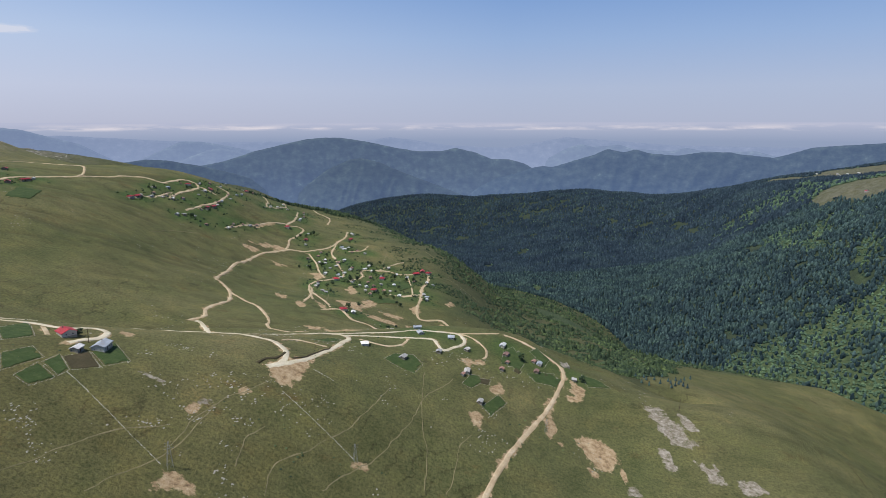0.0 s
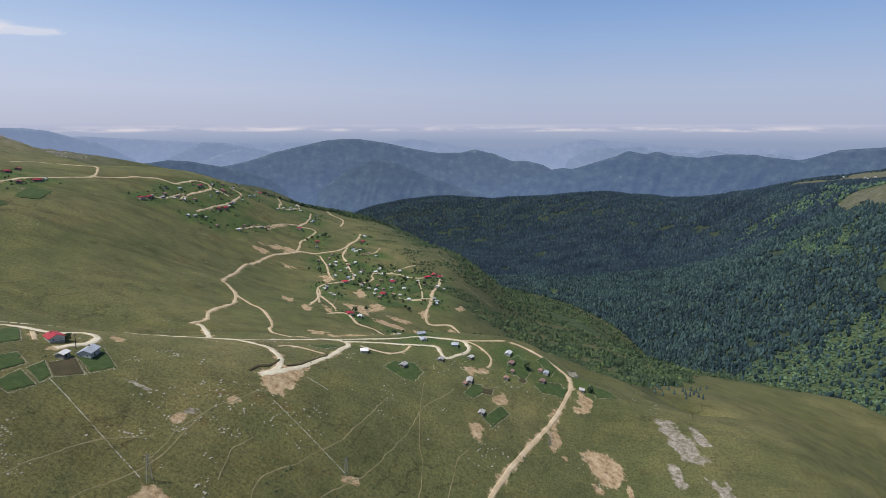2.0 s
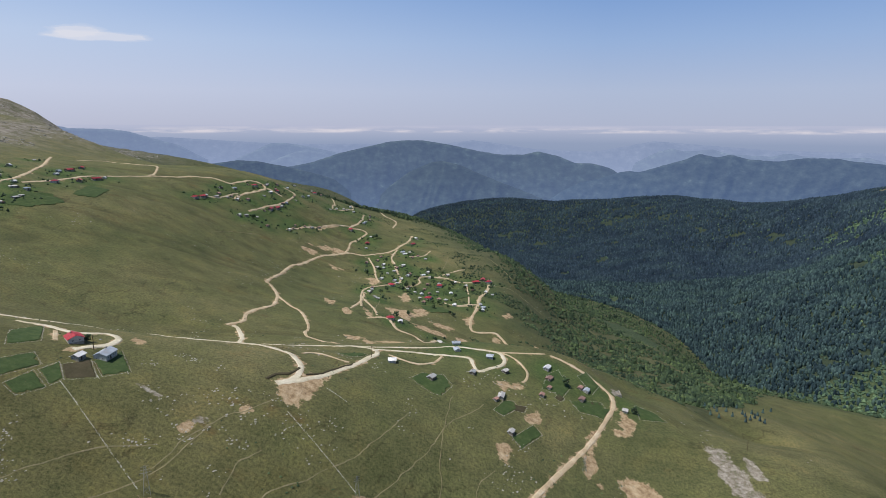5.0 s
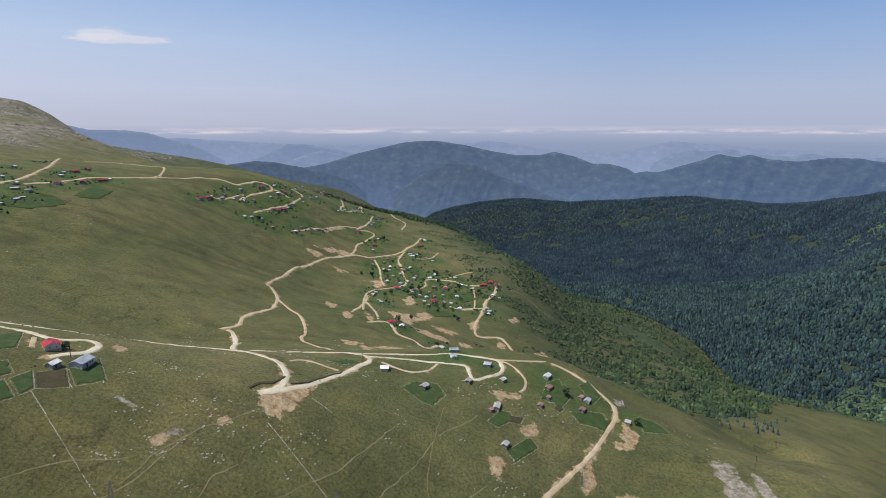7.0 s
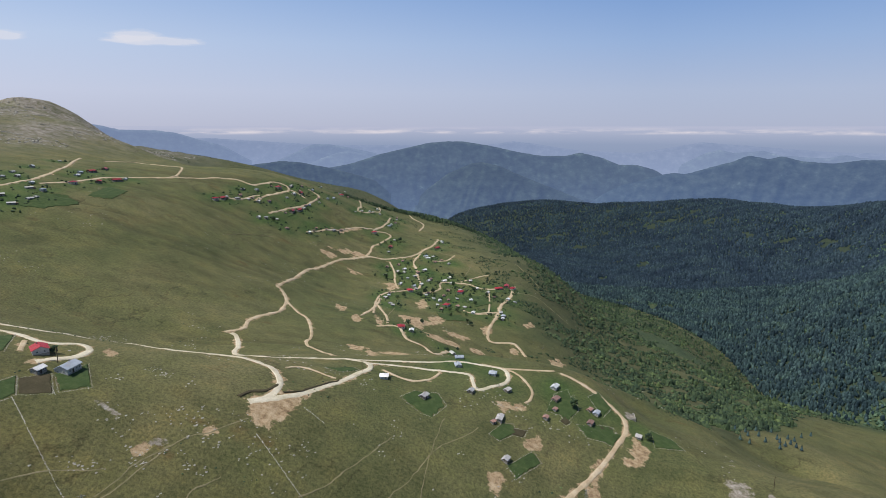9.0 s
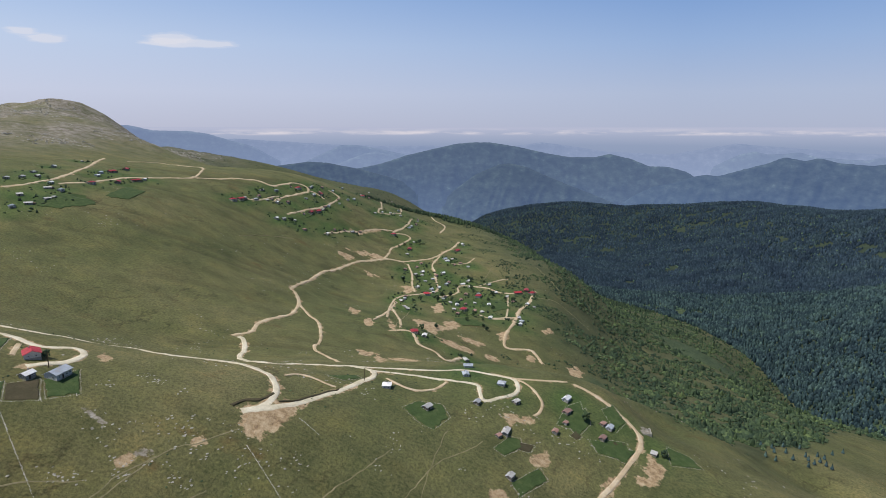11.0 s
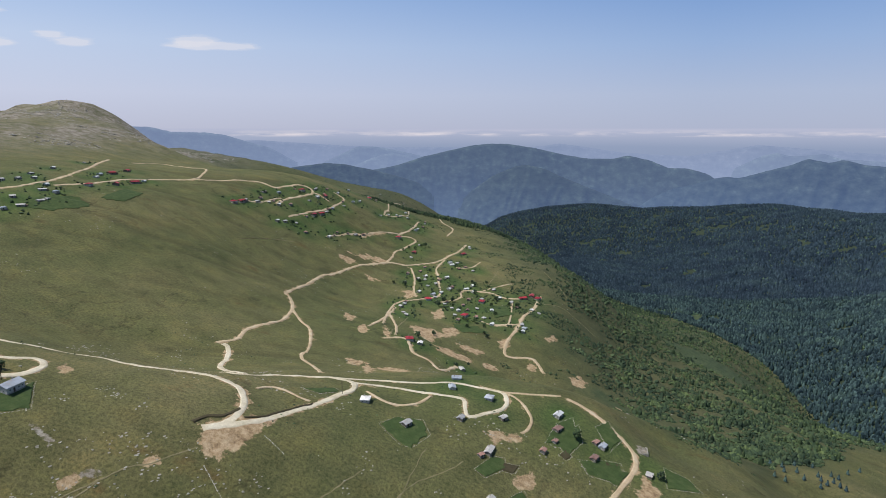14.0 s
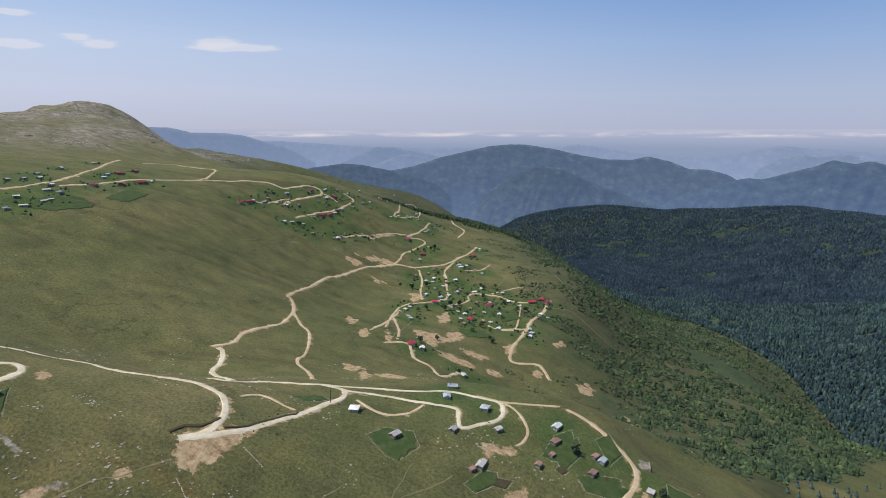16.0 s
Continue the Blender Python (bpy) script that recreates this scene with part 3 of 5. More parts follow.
TREES = [(102, 440), (57, 442), (-185, 310), (-211, 966), (-118, 790), (-84, 877), (-49, 828), (-94, 845), (-59, 734), (-138, 738), (-164, 838), (-139, 814), (-166, 891), (-176, 819), (-142, 935), (-397, 874), (-70, 742), (-22, 744), (-73, 719), (-39, 826), (-188, 813), (-112, 839), (-206, 981), (-105, 780), (-56, 780), (-118, 767), (-376, 934), (-324, 926), (-329, 827), (-398, 861), (-106, 880), (-101, 873), (-83, 743), (-78, 739), (-110, 799), (-123, 775), (-67, 813), (-66, 837), (-54, 712), (-49, 705), (-134, 751), (-222, 943), (-218, 958), (-205, 993), (-90, 891), (-90, 655), (-97, 629), (-60, 911)]
KNOLL_TREES = [(188, 586), (196, 586), (208, 601), (205, 582), (185, 558), (192, 558), (220, 586), (220, 579), (232, 598), (229, 582), (236, 595), (232, 578), (235, 575), (253, 629), (217, 568), (207, 571), (270, 655), (223, 611), (223, 575), (195, 575)]
PYLONS = [(-112, 239, 0.6), (-43, 286, 0.5), (64, 366, 0.4)]
RUIN = (93, 459)
POLES = [(-177, 303), (168, 422), (-65, 402)]
# ---- end of plan ----


def curve_through(points, step, closed=False):
    """Points along a smooth line through the given ones, about step metres apart."""
    p = np.array(points, float)
    n = len(p)
    out = []
    for i in range(n if closed else n - 1):
        if closed:
            a, b, c, d = (p[(i + k) % n] for k in (-1, 0, 1, 2))
        else:
            a, b, c, d = p[max(i - 1, 0)], p[i], p[i + 1], p[min(i + 2, n - 1)]
        m = max(2, int(np.linalg.norm(c - b) / step))
        t = (np.arange(m) / m)[:, None]
        out.append(0.5 * (2 * b + (c - a) * t + (2 * a - 5 * b + 4 * c - d) * t**2 + (3 * b - a - 3 * c + d) * t**3))
    if not closed:
        out.append(p[-1:])
    return np.concatenate(out)


def straight_through(points, step):
    p = np.array(points, float)
    out = []
    for a, b in zip(p, np.roll(p, -1, 0)):
        m = max(2, int(np.linalg.norm(b - a) / step))
        out.append(a + (b - a) * (np.arange(m) / m)[:, None])
    return np.concatenate(out)


def inside_by(outline, x, y):
    """Metres inside an outline, negative outside."""
    p = np.array(outline, float)
    near, odd = np.full(len(x), 1e9), np.zeros(len(x), bool)
    for (ax, ay), (bx, by) in zip(p, np.roll(p, -1, 0)):
        dx, dy = bx - ax, by - ay
        t = np.clip(((x - ax) * dx + (y - ay) * dy) / (dx * dx + dy * dy + 1e-9), 0, 1)
        near = np.minimum(near, np.hypot(x - ax - t * dx, y - ay - t * dy))
        crosses = (ay > y) != (by > y)
        odd ^= crosses & (x < ax + (y - ay) / np.where(abs(by - ay) < 1e-9, 1e-9, by - ay) * dx)
    return np.where(odd, near, -near)


def bare_part(x, y, outlines, soft, with_roads):
    """How bare the ground is, 0 to 1: half at an outline's edge, and worn verges along the roads."""
    bare = np.zeros(len(x))
    for o in outlines:
        p = np.array(o, float)
        blur = min(soft, 0.4 * float(np.min(p.max(0) - p.min(0))) + 1.5)
        lo, hi = p.min(0) - 2 * soft, p.max(0) + 2 * soft
        i = np.flatnonzero((x > lo[0]) & (x < hi[0]) & (y > lo[1]) & (y < hi[1]))
        bare[i] = np.maximum(bare[i], np.clip(0.5 + inside_by(o, x[i], y[i]) / blur, 0, 1))
    for kind_name, wide, stations in ROADS if with_roads else ():
        if kind_name == "path":
            continue
        line = curve_through(stations, 3.0)
        lo, hi = line.min(0) - 9, line.max(0) + 9
        i = np.flatnonzero((x > lo[0]) & (x < hi[0]) & (y > lo[1]) & (y < hi[1]))
        for some in np.array_split(i, max(1, len(i) // 4000)):
            d = np.min(np.hypot(x[some, None] - line[:, 0], y[some, None] - line[:, 1]), 1)
            bare[some] = np.maximum(bare[some], np.clip((0.52 if wide > 3 else 0.44) - (d - wide * 0.5 - 0.4) / 7, 0, 0.62))
    return bare


def scrub_field(x, y):
    """Metres into the scrub from its upper edge, metres past the near shoulder, metres over the ridge, and the grassy spur, 0 to 1."""
    inward = x - (-24 - 0.36 * (y - 700)) + 34 * value_noise(x / 45, y / 45, 81)
    past = y - (522 + 0.85 * np.maximum(80 - x, 0)) + 26 * value_noise(x / 40, y / 40, 82)
    lee = y - (1160 + 0.5 * np.maximum(-x - 350, 0) + 0.8 * np.maximum(x + 330, 0)) + 60 * value_noise(x / 70, y / 70, 83)
    spur = soft_step(x - 205 - 0.57 * (y - 590) + 24 * value_noise(x / 28, y / 28, 93), -8, 12) * (1 - soft_step(y - 770 - 0.12 * (x - 344) + 20 * value_noise(x / 30, y / 30, 94), -15, 25))
    return inward, past, lee, spur


def scrub_part(x, y):
    inward, past, lee, spur = scrub_field(x, y)
    return np.maximum(soft_step(inward, 0, 110) * soft_step(past, -10, 40) * (1 - spur), soft_step(lee, -20, 60))


def glade_part(x, y):
    """Bright grassy glades in the woods and the scrub, 0 to 1."""
    q = value_noise(x / 210, y / 170, 51) + 0.8 * value_noise(x / 62, y / 62, 52) + 0.45 * value_noise(x / 21, y / 21, 55)
    east = 0.46 * soft_step(x / np.maximum(y, 1), 0.3, 0.62) - 0.22 * soft_step(np.hypot(x, y), 1500, 2600)
    hollow = 0.75 * np.exp(-((x - 215) / 75) ** 2 - ((y - 1010) / 120) ** 2)
    return soft_step(q + east + hollow, 0.36, 0.66) * (1 - pasture_part(x, y))


def lush_part(x, y):
    """Manured green plots round the village houses, 0 to 1."""
    homes = np.array(RED_ROOFS + RUST_ROOFS + WHITE_ROOFS + GREY_ROOFS + BLUE_ROOFS + SMALL_ROOFS, float)
    i = np.flatnonzero((x > -640) & (x < 120) & (y > 380) & (y < 1250))
    lush = np.zeros(len(x))
    for some in np.array_split(i, max(1, len(i) // 3000)):
        d = np.min(np.hypot(x[some, None] - homes[:, 0], y[some, None] - homes[:, 1]), 1)
        lush[some] = np.clip(1.15 - d / 24 + 0.9 * value_noise(x[some] / 16, y[some] / 16, 92), 0, 1)
    return lush * soft_step(y, 390, 470)


def pasture_part(x, y):
    """The grazed tops across the valley: a near brow and a wide top behind it."""
    ragged = 1.1 * value_noise(x / 110, y / 110, 88) + 0.8 * value_noise(x / 35, y / 35, 89)
    brow = ((x - 1015) / 75) ** 2 + ((y - 1530) / 150) ** 2
    top = ((x - 1640) / 330) ** 2 + ((y - 2450) / 420) ** 2
    return 1 - soft_step(np.minimum(brow, top) + ragged, 0.75, 1.15)


def build_ground():
    # rings about the valley's head, closer together where the meadow is near
    radii = np.concatenate([np.linspace(0.5, 180, 14), np.geomspace(190, 4880, 430)])
    bearing = np.radians(np.concatenate([np.linspace(-62, 44, 640, endpoint=False), np.linspace(44, 298, 90, endpoint=False)]))
    r, a = np.meshgrid(radii, bearing, indexing="ij")
    x, y = (r * np.sin(a)).ravel(), (r * np.cos(a)).ravel()
    z, side = lie(x, y)
    bare, rocky = bare_part(x, y, SCARS, 9.0, True), bare_part(x, y, OUTCROPS, 11.0, False)
    z = z + (0.9 * bare + 1.4 * rocky) * (value_noise(x / 5, y / 5, 65) + 0.5 * value_noise(x / 2.3, y / 2.3, 66)) * (np.maximum(bare, rocky) > 0.45)
    faces = grid_faces(len(radii), len(bearing), True)[:, ::-1]
    seen = np.degrees(bearing) < 44
    table = z.reshape(len(radii), -1)[:, seen]
    ob = mesh_object("ground", np.stack([x, y, z], 1), faces, MEADOW, True)
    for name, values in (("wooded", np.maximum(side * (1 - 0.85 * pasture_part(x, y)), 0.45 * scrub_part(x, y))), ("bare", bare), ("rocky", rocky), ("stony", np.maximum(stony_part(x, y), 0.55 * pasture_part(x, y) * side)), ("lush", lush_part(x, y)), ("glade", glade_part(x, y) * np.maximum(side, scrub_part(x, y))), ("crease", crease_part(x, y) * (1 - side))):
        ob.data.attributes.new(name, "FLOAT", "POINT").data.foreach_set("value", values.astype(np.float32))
    tagged(ob, "grassy mountain pasture falling to a wooded valley", "ground", kind="structure")
    return radii, np.degrees(bearing)[seen], table


RINGS, BEARINGS, HEIGHTS = build_ground()


# ---- the distance ----
def mountain_range(name, label, distance, crest, mat, seed):
    """A range on the horizon: crest is bearing in degrees and height in metres, the flanks come forward with spurs."""
    bearing = np.arange(crest[0][0], crest[-1][0], 0.1)
    top = np.interp(bearing, [c[0] for c in crest], [c[1] for c in crest])
    kernel = np.ones(5) / 5
    top = np.convolve(np.pad(top, 2, mode="edge"), kernel, "valid")
    rows = 44
    verts = []
    b = np.radians(bearing)
    for k in range(rows):
        f = (k - 2) / (rows - 3)
        row = bearing * 0 + f
        lean = bearing + 2.6 * row * (1 if seed % 2 else -1)
        ridge = 0.5 - np.abs(value_noise(lean / 1.6, row * 2.2, seed)) * 2
        spur = ridge + 0.5 * (0.5 - 2 * np.abs(value_noise(lean / 0.6, row * 5, seed + 1))) + 0.3 * value_noise(bearing / 0.25, row * 11, seed + 4)
        fine = value_noise(bearing / 0.16, row * 26, seed + 2)
        if k < 2:
            d, z = distance + 40 * (2 - k) + 0 * b, top - 60 * (2 - k)
        else:
            swell = min(1, 4 * f)
            d = distance - 330 * f - 22 * spur * swell
            z = top * (1 - f) - 620 * f + 20 * spur * swell * (1 - f) + 3 * fine
        verts.append(np.stack([40 + d * np.sin(b), 60 + d * np.cos(b), z], 1))
    ob = mesh_object(name, np.concatenate(verts), grid_faces(rows, len(bearing)), mat, True)
    return tagged(ob, label, "mountain", kind="structure")


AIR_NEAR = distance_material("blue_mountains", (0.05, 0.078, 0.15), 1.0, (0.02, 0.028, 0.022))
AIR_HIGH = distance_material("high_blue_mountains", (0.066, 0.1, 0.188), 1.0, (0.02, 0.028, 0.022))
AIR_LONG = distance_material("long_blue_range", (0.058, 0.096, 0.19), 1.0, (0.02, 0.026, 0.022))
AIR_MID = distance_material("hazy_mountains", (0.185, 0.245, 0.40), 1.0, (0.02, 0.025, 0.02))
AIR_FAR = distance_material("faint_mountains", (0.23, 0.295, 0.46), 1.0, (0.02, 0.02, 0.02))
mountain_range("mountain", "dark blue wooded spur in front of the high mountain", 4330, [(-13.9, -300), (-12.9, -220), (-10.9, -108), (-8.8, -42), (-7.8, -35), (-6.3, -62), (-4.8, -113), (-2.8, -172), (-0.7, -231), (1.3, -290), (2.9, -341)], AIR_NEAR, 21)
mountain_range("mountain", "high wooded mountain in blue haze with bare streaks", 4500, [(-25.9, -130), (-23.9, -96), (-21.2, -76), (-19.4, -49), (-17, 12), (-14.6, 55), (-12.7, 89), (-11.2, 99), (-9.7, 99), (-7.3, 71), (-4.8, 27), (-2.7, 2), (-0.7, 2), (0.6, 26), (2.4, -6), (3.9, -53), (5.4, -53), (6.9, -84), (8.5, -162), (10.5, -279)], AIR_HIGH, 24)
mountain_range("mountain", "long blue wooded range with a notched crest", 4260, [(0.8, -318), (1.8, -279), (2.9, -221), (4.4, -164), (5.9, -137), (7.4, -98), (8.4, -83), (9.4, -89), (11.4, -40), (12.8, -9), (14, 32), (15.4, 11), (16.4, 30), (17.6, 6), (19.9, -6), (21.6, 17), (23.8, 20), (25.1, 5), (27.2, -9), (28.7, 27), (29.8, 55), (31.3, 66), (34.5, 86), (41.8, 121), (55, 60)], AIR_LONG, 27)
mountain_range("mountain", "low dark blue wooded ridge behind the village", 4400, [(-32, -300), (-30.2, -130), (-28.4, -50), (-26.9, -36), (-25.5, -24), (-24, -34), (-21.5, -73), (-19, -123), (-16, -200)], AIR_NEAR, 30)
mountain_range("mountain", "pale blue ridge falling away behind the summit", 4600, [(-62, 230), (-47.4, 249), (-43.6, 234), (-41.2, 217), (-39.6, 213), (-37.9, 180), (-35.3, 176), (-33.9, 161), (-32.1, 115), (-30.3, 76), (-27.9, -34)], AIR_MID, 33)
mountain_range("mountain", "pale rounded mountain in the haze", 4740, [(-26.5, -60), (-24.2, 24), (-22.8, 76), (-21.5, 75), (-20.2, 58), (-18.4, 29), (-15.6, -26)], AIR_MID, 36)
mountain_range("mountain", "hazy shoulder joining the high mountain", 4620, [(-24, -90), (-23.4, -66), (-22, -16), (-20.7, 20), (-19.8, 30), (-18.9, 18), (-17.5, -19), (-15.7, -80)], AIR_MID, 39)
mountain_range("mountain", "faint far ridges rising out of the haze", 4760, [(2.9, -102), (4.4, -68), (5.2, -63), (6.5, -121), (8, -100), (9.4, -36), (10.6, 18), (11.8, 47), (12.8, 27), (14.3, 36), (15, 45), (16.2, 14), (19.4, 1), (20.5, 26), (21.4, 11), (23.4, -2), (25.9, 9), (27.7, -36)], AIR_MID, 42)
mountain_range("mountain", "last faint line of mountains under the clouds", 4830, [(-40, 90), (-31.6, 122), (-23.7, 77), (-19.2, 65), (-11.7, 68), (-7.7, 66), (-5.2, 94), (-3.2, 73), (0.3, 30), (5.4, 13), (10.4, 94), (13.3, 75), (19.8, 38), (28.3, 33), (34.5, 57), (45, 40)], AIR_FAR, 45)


def far_haze():
    """A glowing backdrop ring, painted with the hazy lowland and the bank of cloud at the horizon."""
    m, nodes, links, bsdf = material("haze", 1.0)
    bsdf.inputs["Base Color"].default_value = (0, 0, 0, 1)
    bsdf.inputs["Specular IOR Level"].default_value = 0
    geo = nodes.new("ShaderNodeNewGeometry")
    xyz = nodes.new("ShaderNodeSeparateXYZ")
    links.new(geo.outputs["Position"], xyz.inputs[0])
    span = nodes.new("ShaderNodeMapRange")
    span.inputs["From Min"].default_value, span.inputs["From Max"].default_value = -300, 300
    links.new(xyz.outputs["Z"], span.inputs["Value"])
    # haze painted by height as emission, paler upwards to meet the sky
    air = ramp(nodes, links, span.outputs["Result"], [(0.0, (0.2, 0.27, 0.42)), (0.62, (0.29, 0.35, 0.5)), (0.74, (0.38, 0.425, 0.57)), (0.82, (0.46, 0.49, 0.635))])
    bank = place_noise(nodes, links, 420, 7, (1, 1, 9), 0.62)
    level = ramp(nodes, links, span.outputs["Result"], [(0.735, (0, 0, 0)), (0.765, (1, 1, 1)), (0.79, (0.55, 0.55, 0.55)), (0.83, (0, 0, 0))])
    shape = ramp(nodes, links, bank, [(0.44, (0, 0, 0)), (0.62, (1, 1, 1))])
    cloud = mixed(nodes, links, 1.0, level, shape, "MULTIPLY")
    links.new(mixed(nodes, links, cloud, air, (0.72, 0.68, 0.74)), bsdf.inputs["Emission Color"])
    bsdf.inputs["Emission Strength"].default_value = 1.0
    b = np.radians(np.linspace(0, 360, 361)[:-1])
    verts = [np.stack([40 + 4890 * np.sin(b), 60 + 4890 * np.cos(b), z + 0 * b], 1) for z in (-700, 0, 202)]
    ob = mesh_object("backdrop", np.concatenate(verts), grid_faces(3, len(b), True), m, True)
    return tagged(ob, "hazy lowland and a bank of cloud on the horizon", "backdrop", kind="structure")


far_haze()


# ---- woods ----
def conifer_shape(sides, tiers, seed):
    rng = np.random.default_rng(seed)
    verts, faces = [], []
    for k in range(tiers):
        base, tip = k / tiers * 0.85 + 0.06, min(1.0, (k + 1.7) / tiers * 0.85 + 0.08)
        rad = 0.2 * (1 - 0.8 * k / tiers)
        s = len(verts)
        for i in range(sides):
            a = 2 * math.pi * (i + 0.5 * k) / sides + rng.uniform(-0.2, 0.2)
            q = rad * rng.uniform(0.75, 1.2)
            verts.append((q * math.cos(a), q * math.sin(a), base + rng.uniform(-0.03, 0.03)))
        verts.append((0, 0, tip if k < tiers - 1 else 1.0))
        faces += [(s + i, s + (i + 1) % sides, s + sides) for i in range(sides)]
    return np.array(verts), np.array(faces)


def spruce_shape(sides, rings, seed):
    """An uneven spruce: a full skirt drawn in to a tip, leaning a little."""
    rng = np.random.default_rng(seed)
    profile = {3: ((0.02, 0.78), (0.36, 1.0), (0.74, 0.66)), 2: ((0.05, 1.0), (0.6, 0.78))}[rings]
    verts, faces = [], []
    for k, (up, out) in enumerate(profile):
        for i in range(sides):
            a = 2 * math.pi * (i + 0.5 * k) / sides + rng.uniform(-0.25, 0.25)
            q = 0.5 * out * rng.uniform(0.66, 1.22)
            verts.append((q * math.cos(a), q * math.sin(a), up + rng.uniform(-0.07, 0.07)))
    verts.append((rng.uniform(-0.08, 0.08), rng.uniform(-0.08, 0.08), 1.0))
    for k in range(rings - 1):
        for i in range(sides):
            m = (i + 1) % sides
            faces += [(k * sides + i, k * sides + m, (k + 1) * sides + i), (k * sides + m, (k + 1) * sides + m, (k + 1) * sides + i)]
    top = (rings - 1) * sides
    faces += [(top + i, top + (i + 1) % sides, len(verts) - 1) for i in range(sides)]
    return np.array(verts), np.array(faces)


def bush_shape(seed):
    """A low uneven bush of ten faces."""
    rng = np.random.default_rng(seed)
    ring = [(0.5 * rng.uniform(0.7, 1.25) * math.cos(a), 0.5 * rng.uniform(0.7, 1.25) * math.sin(a), rng.uniform(0.2, 0.5)) for a in (k * 1.2566 for k in range(5))]
    foot = [(0.75 * x, 0.75 * y, -0.05) for x, y, _ in ring]
    verts = np.array(ring + foot + [(rng.uniform(-0.15, 0.15), rng.uniform(-0.15, 0.15), rng.uniform(0.8, 1.1))])
    faces = []
    for k in range(5):
        m = (k + 1) % 5
        faces += [(k, m, 10), (5 + k, m, k), (5 + k, 5 + m, m)]
    return verts, np.array(faces)


def scatter(name, shapes, x, y, height, width, mat, label, category, sink=0.3):
    """Many plants of the given shapes as one mesh."""
    rng = np.random.default_rng(len(x))
    z = ground(x, y) - sink
    which = rng.integers(0, len(shapes), len(x))
    turn = rng.uniform(0, 6.283, len(x))
    all_v, all_f, start = [], [], 0
    for k, (sv, sf) in enumerate(shapes):
        i = np.flatnonzero(which == k)
        c, s = np.cos(turn[i])[:, None], np.sin(turn[i])[:, None]
        vx = (sv[:, 0] * c - sv[:, 1] * s) * width[i][:, None] + x[i][:, None]
        vy = (sv[:, 0] * s + sv[:, 1] * c) * width[i][:, None] + y[i][:, None]
        vz = sv[:, 2] * height[i][:, None] + z[i][:, None]
        all_v.append(np.stack([vx, vy, vz], -1).reshape(-1, 3))
        all_f.append((sf[None] + (np.arange(len(i)) * len(sv))[:, None, None]).reshape(-1, 3) + start)
        start += len(i) * len(sv)
    ob = mesh_object(name, np.concatenate(all_v), np.concatenate(all_f), mat)
    return tagged(ob, label, category, kind="stuff")


def woods():
    rng = np.random.default_rng(5)
    n = 330000
    r = np.exp(rng.uniform(math.log(720), math.log(4300), n))
    a = np.radians(rng.uniform(-24, 42, n))
    x, y = r * np.sin(a), r * np.cos(a)
    # no denser than one crown to about thirty square metres
    some = rng.random(n) < (r / 1750) ** 2
    x, y, r = x[some], y[some], r[some]
    n = len(x)
    z, side = lie(x, y)
    glade = glade_part(x, y)
    gap = value_noise(x / 75, y / 60, 53) + 0.5 * value_noise(x / 25, y / 25, 54)
    inside = (side > 0.5) & (gap < 0.42) & (rng.random(n) > 1.5 * pasture_part(x, y) - 0.03)
    dice = rng.random(n)
    shrubs = inside & (dice < 0.1 + 0.62 * glade)
    dark = inside & (dice > 0.1 + 0.76 * glade)
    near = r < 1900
    spruces = [spruce_shape(6, 3, s) for s in range(9)]
    simple = [spruce_shape(5, 2, s + 10) for s in range(9)]
    lumps = [bush_shape(s + 7) for s in range(9)]
    for where, shapes, mat, tall, wide, label in (
        (dark & near, spruces, CONIFER, (4, 13), (3.2, 8.0), "dense dark spruce forest on the valley side"),
        (dark & ~near, simple, CONIFER_HAZED, (5, 15), (4.5, 10), "dark spruce forest on the far hills, tinted blue for haze"),
        (shrubs & near, lumps, BROADLEAF, (2, 7), (3, 7), "lighter green broadleaf trees among the spruces"),
        (shrubs & ~near, lumps, BROADLEAF, (3, 8), (5, 10), "lighter green broadleaf woods in clearings"),
    ):
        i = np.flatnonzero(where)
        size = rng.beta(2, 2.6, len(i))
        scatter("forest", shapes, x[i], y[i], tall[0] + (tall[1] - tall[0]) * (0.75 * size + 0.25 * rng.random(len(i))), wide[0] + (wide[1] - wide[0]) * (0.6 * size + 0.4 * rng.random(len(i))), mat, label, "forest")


woods()


# ---- what lies on the ground ----
def laid(x, y):
    """Height of the built ground sheet, between its rings and bearings."""
    x, y = np.atleast_1d(np.asarray(x, float)), np.atleast_1d(np.asarray(y, float))
    r, a = np.hypot(x, y), np.degrees(np.arctan2(x, y))
    i = np.clip(np.searchsorted(RINGS, r) - 1, 0, len(RINGS) - 2)
    j = np.clip(np.searchsorted(BEARINGS, a) - 1, 0, len(BEARINGS) - 2)
    u = np.clip((r - RINGS[i]) / (RINGS[i + 1] - RINGS[i]), 0, 1)
    v = np.clip((a - BEARINGS[j]) / (BEARINGS[j + 1] - BEARINGS[j]), 0, 1)
    low = HEIGHTS[i, j] * (1 - v) + HEIGHTS[i, j + 1] * v
    high = HEIGHTS[i + 1, j] * (1 - v) + HEIGHTS[i + 1, j + 1] * v
    return low * (1 - u) + high * u


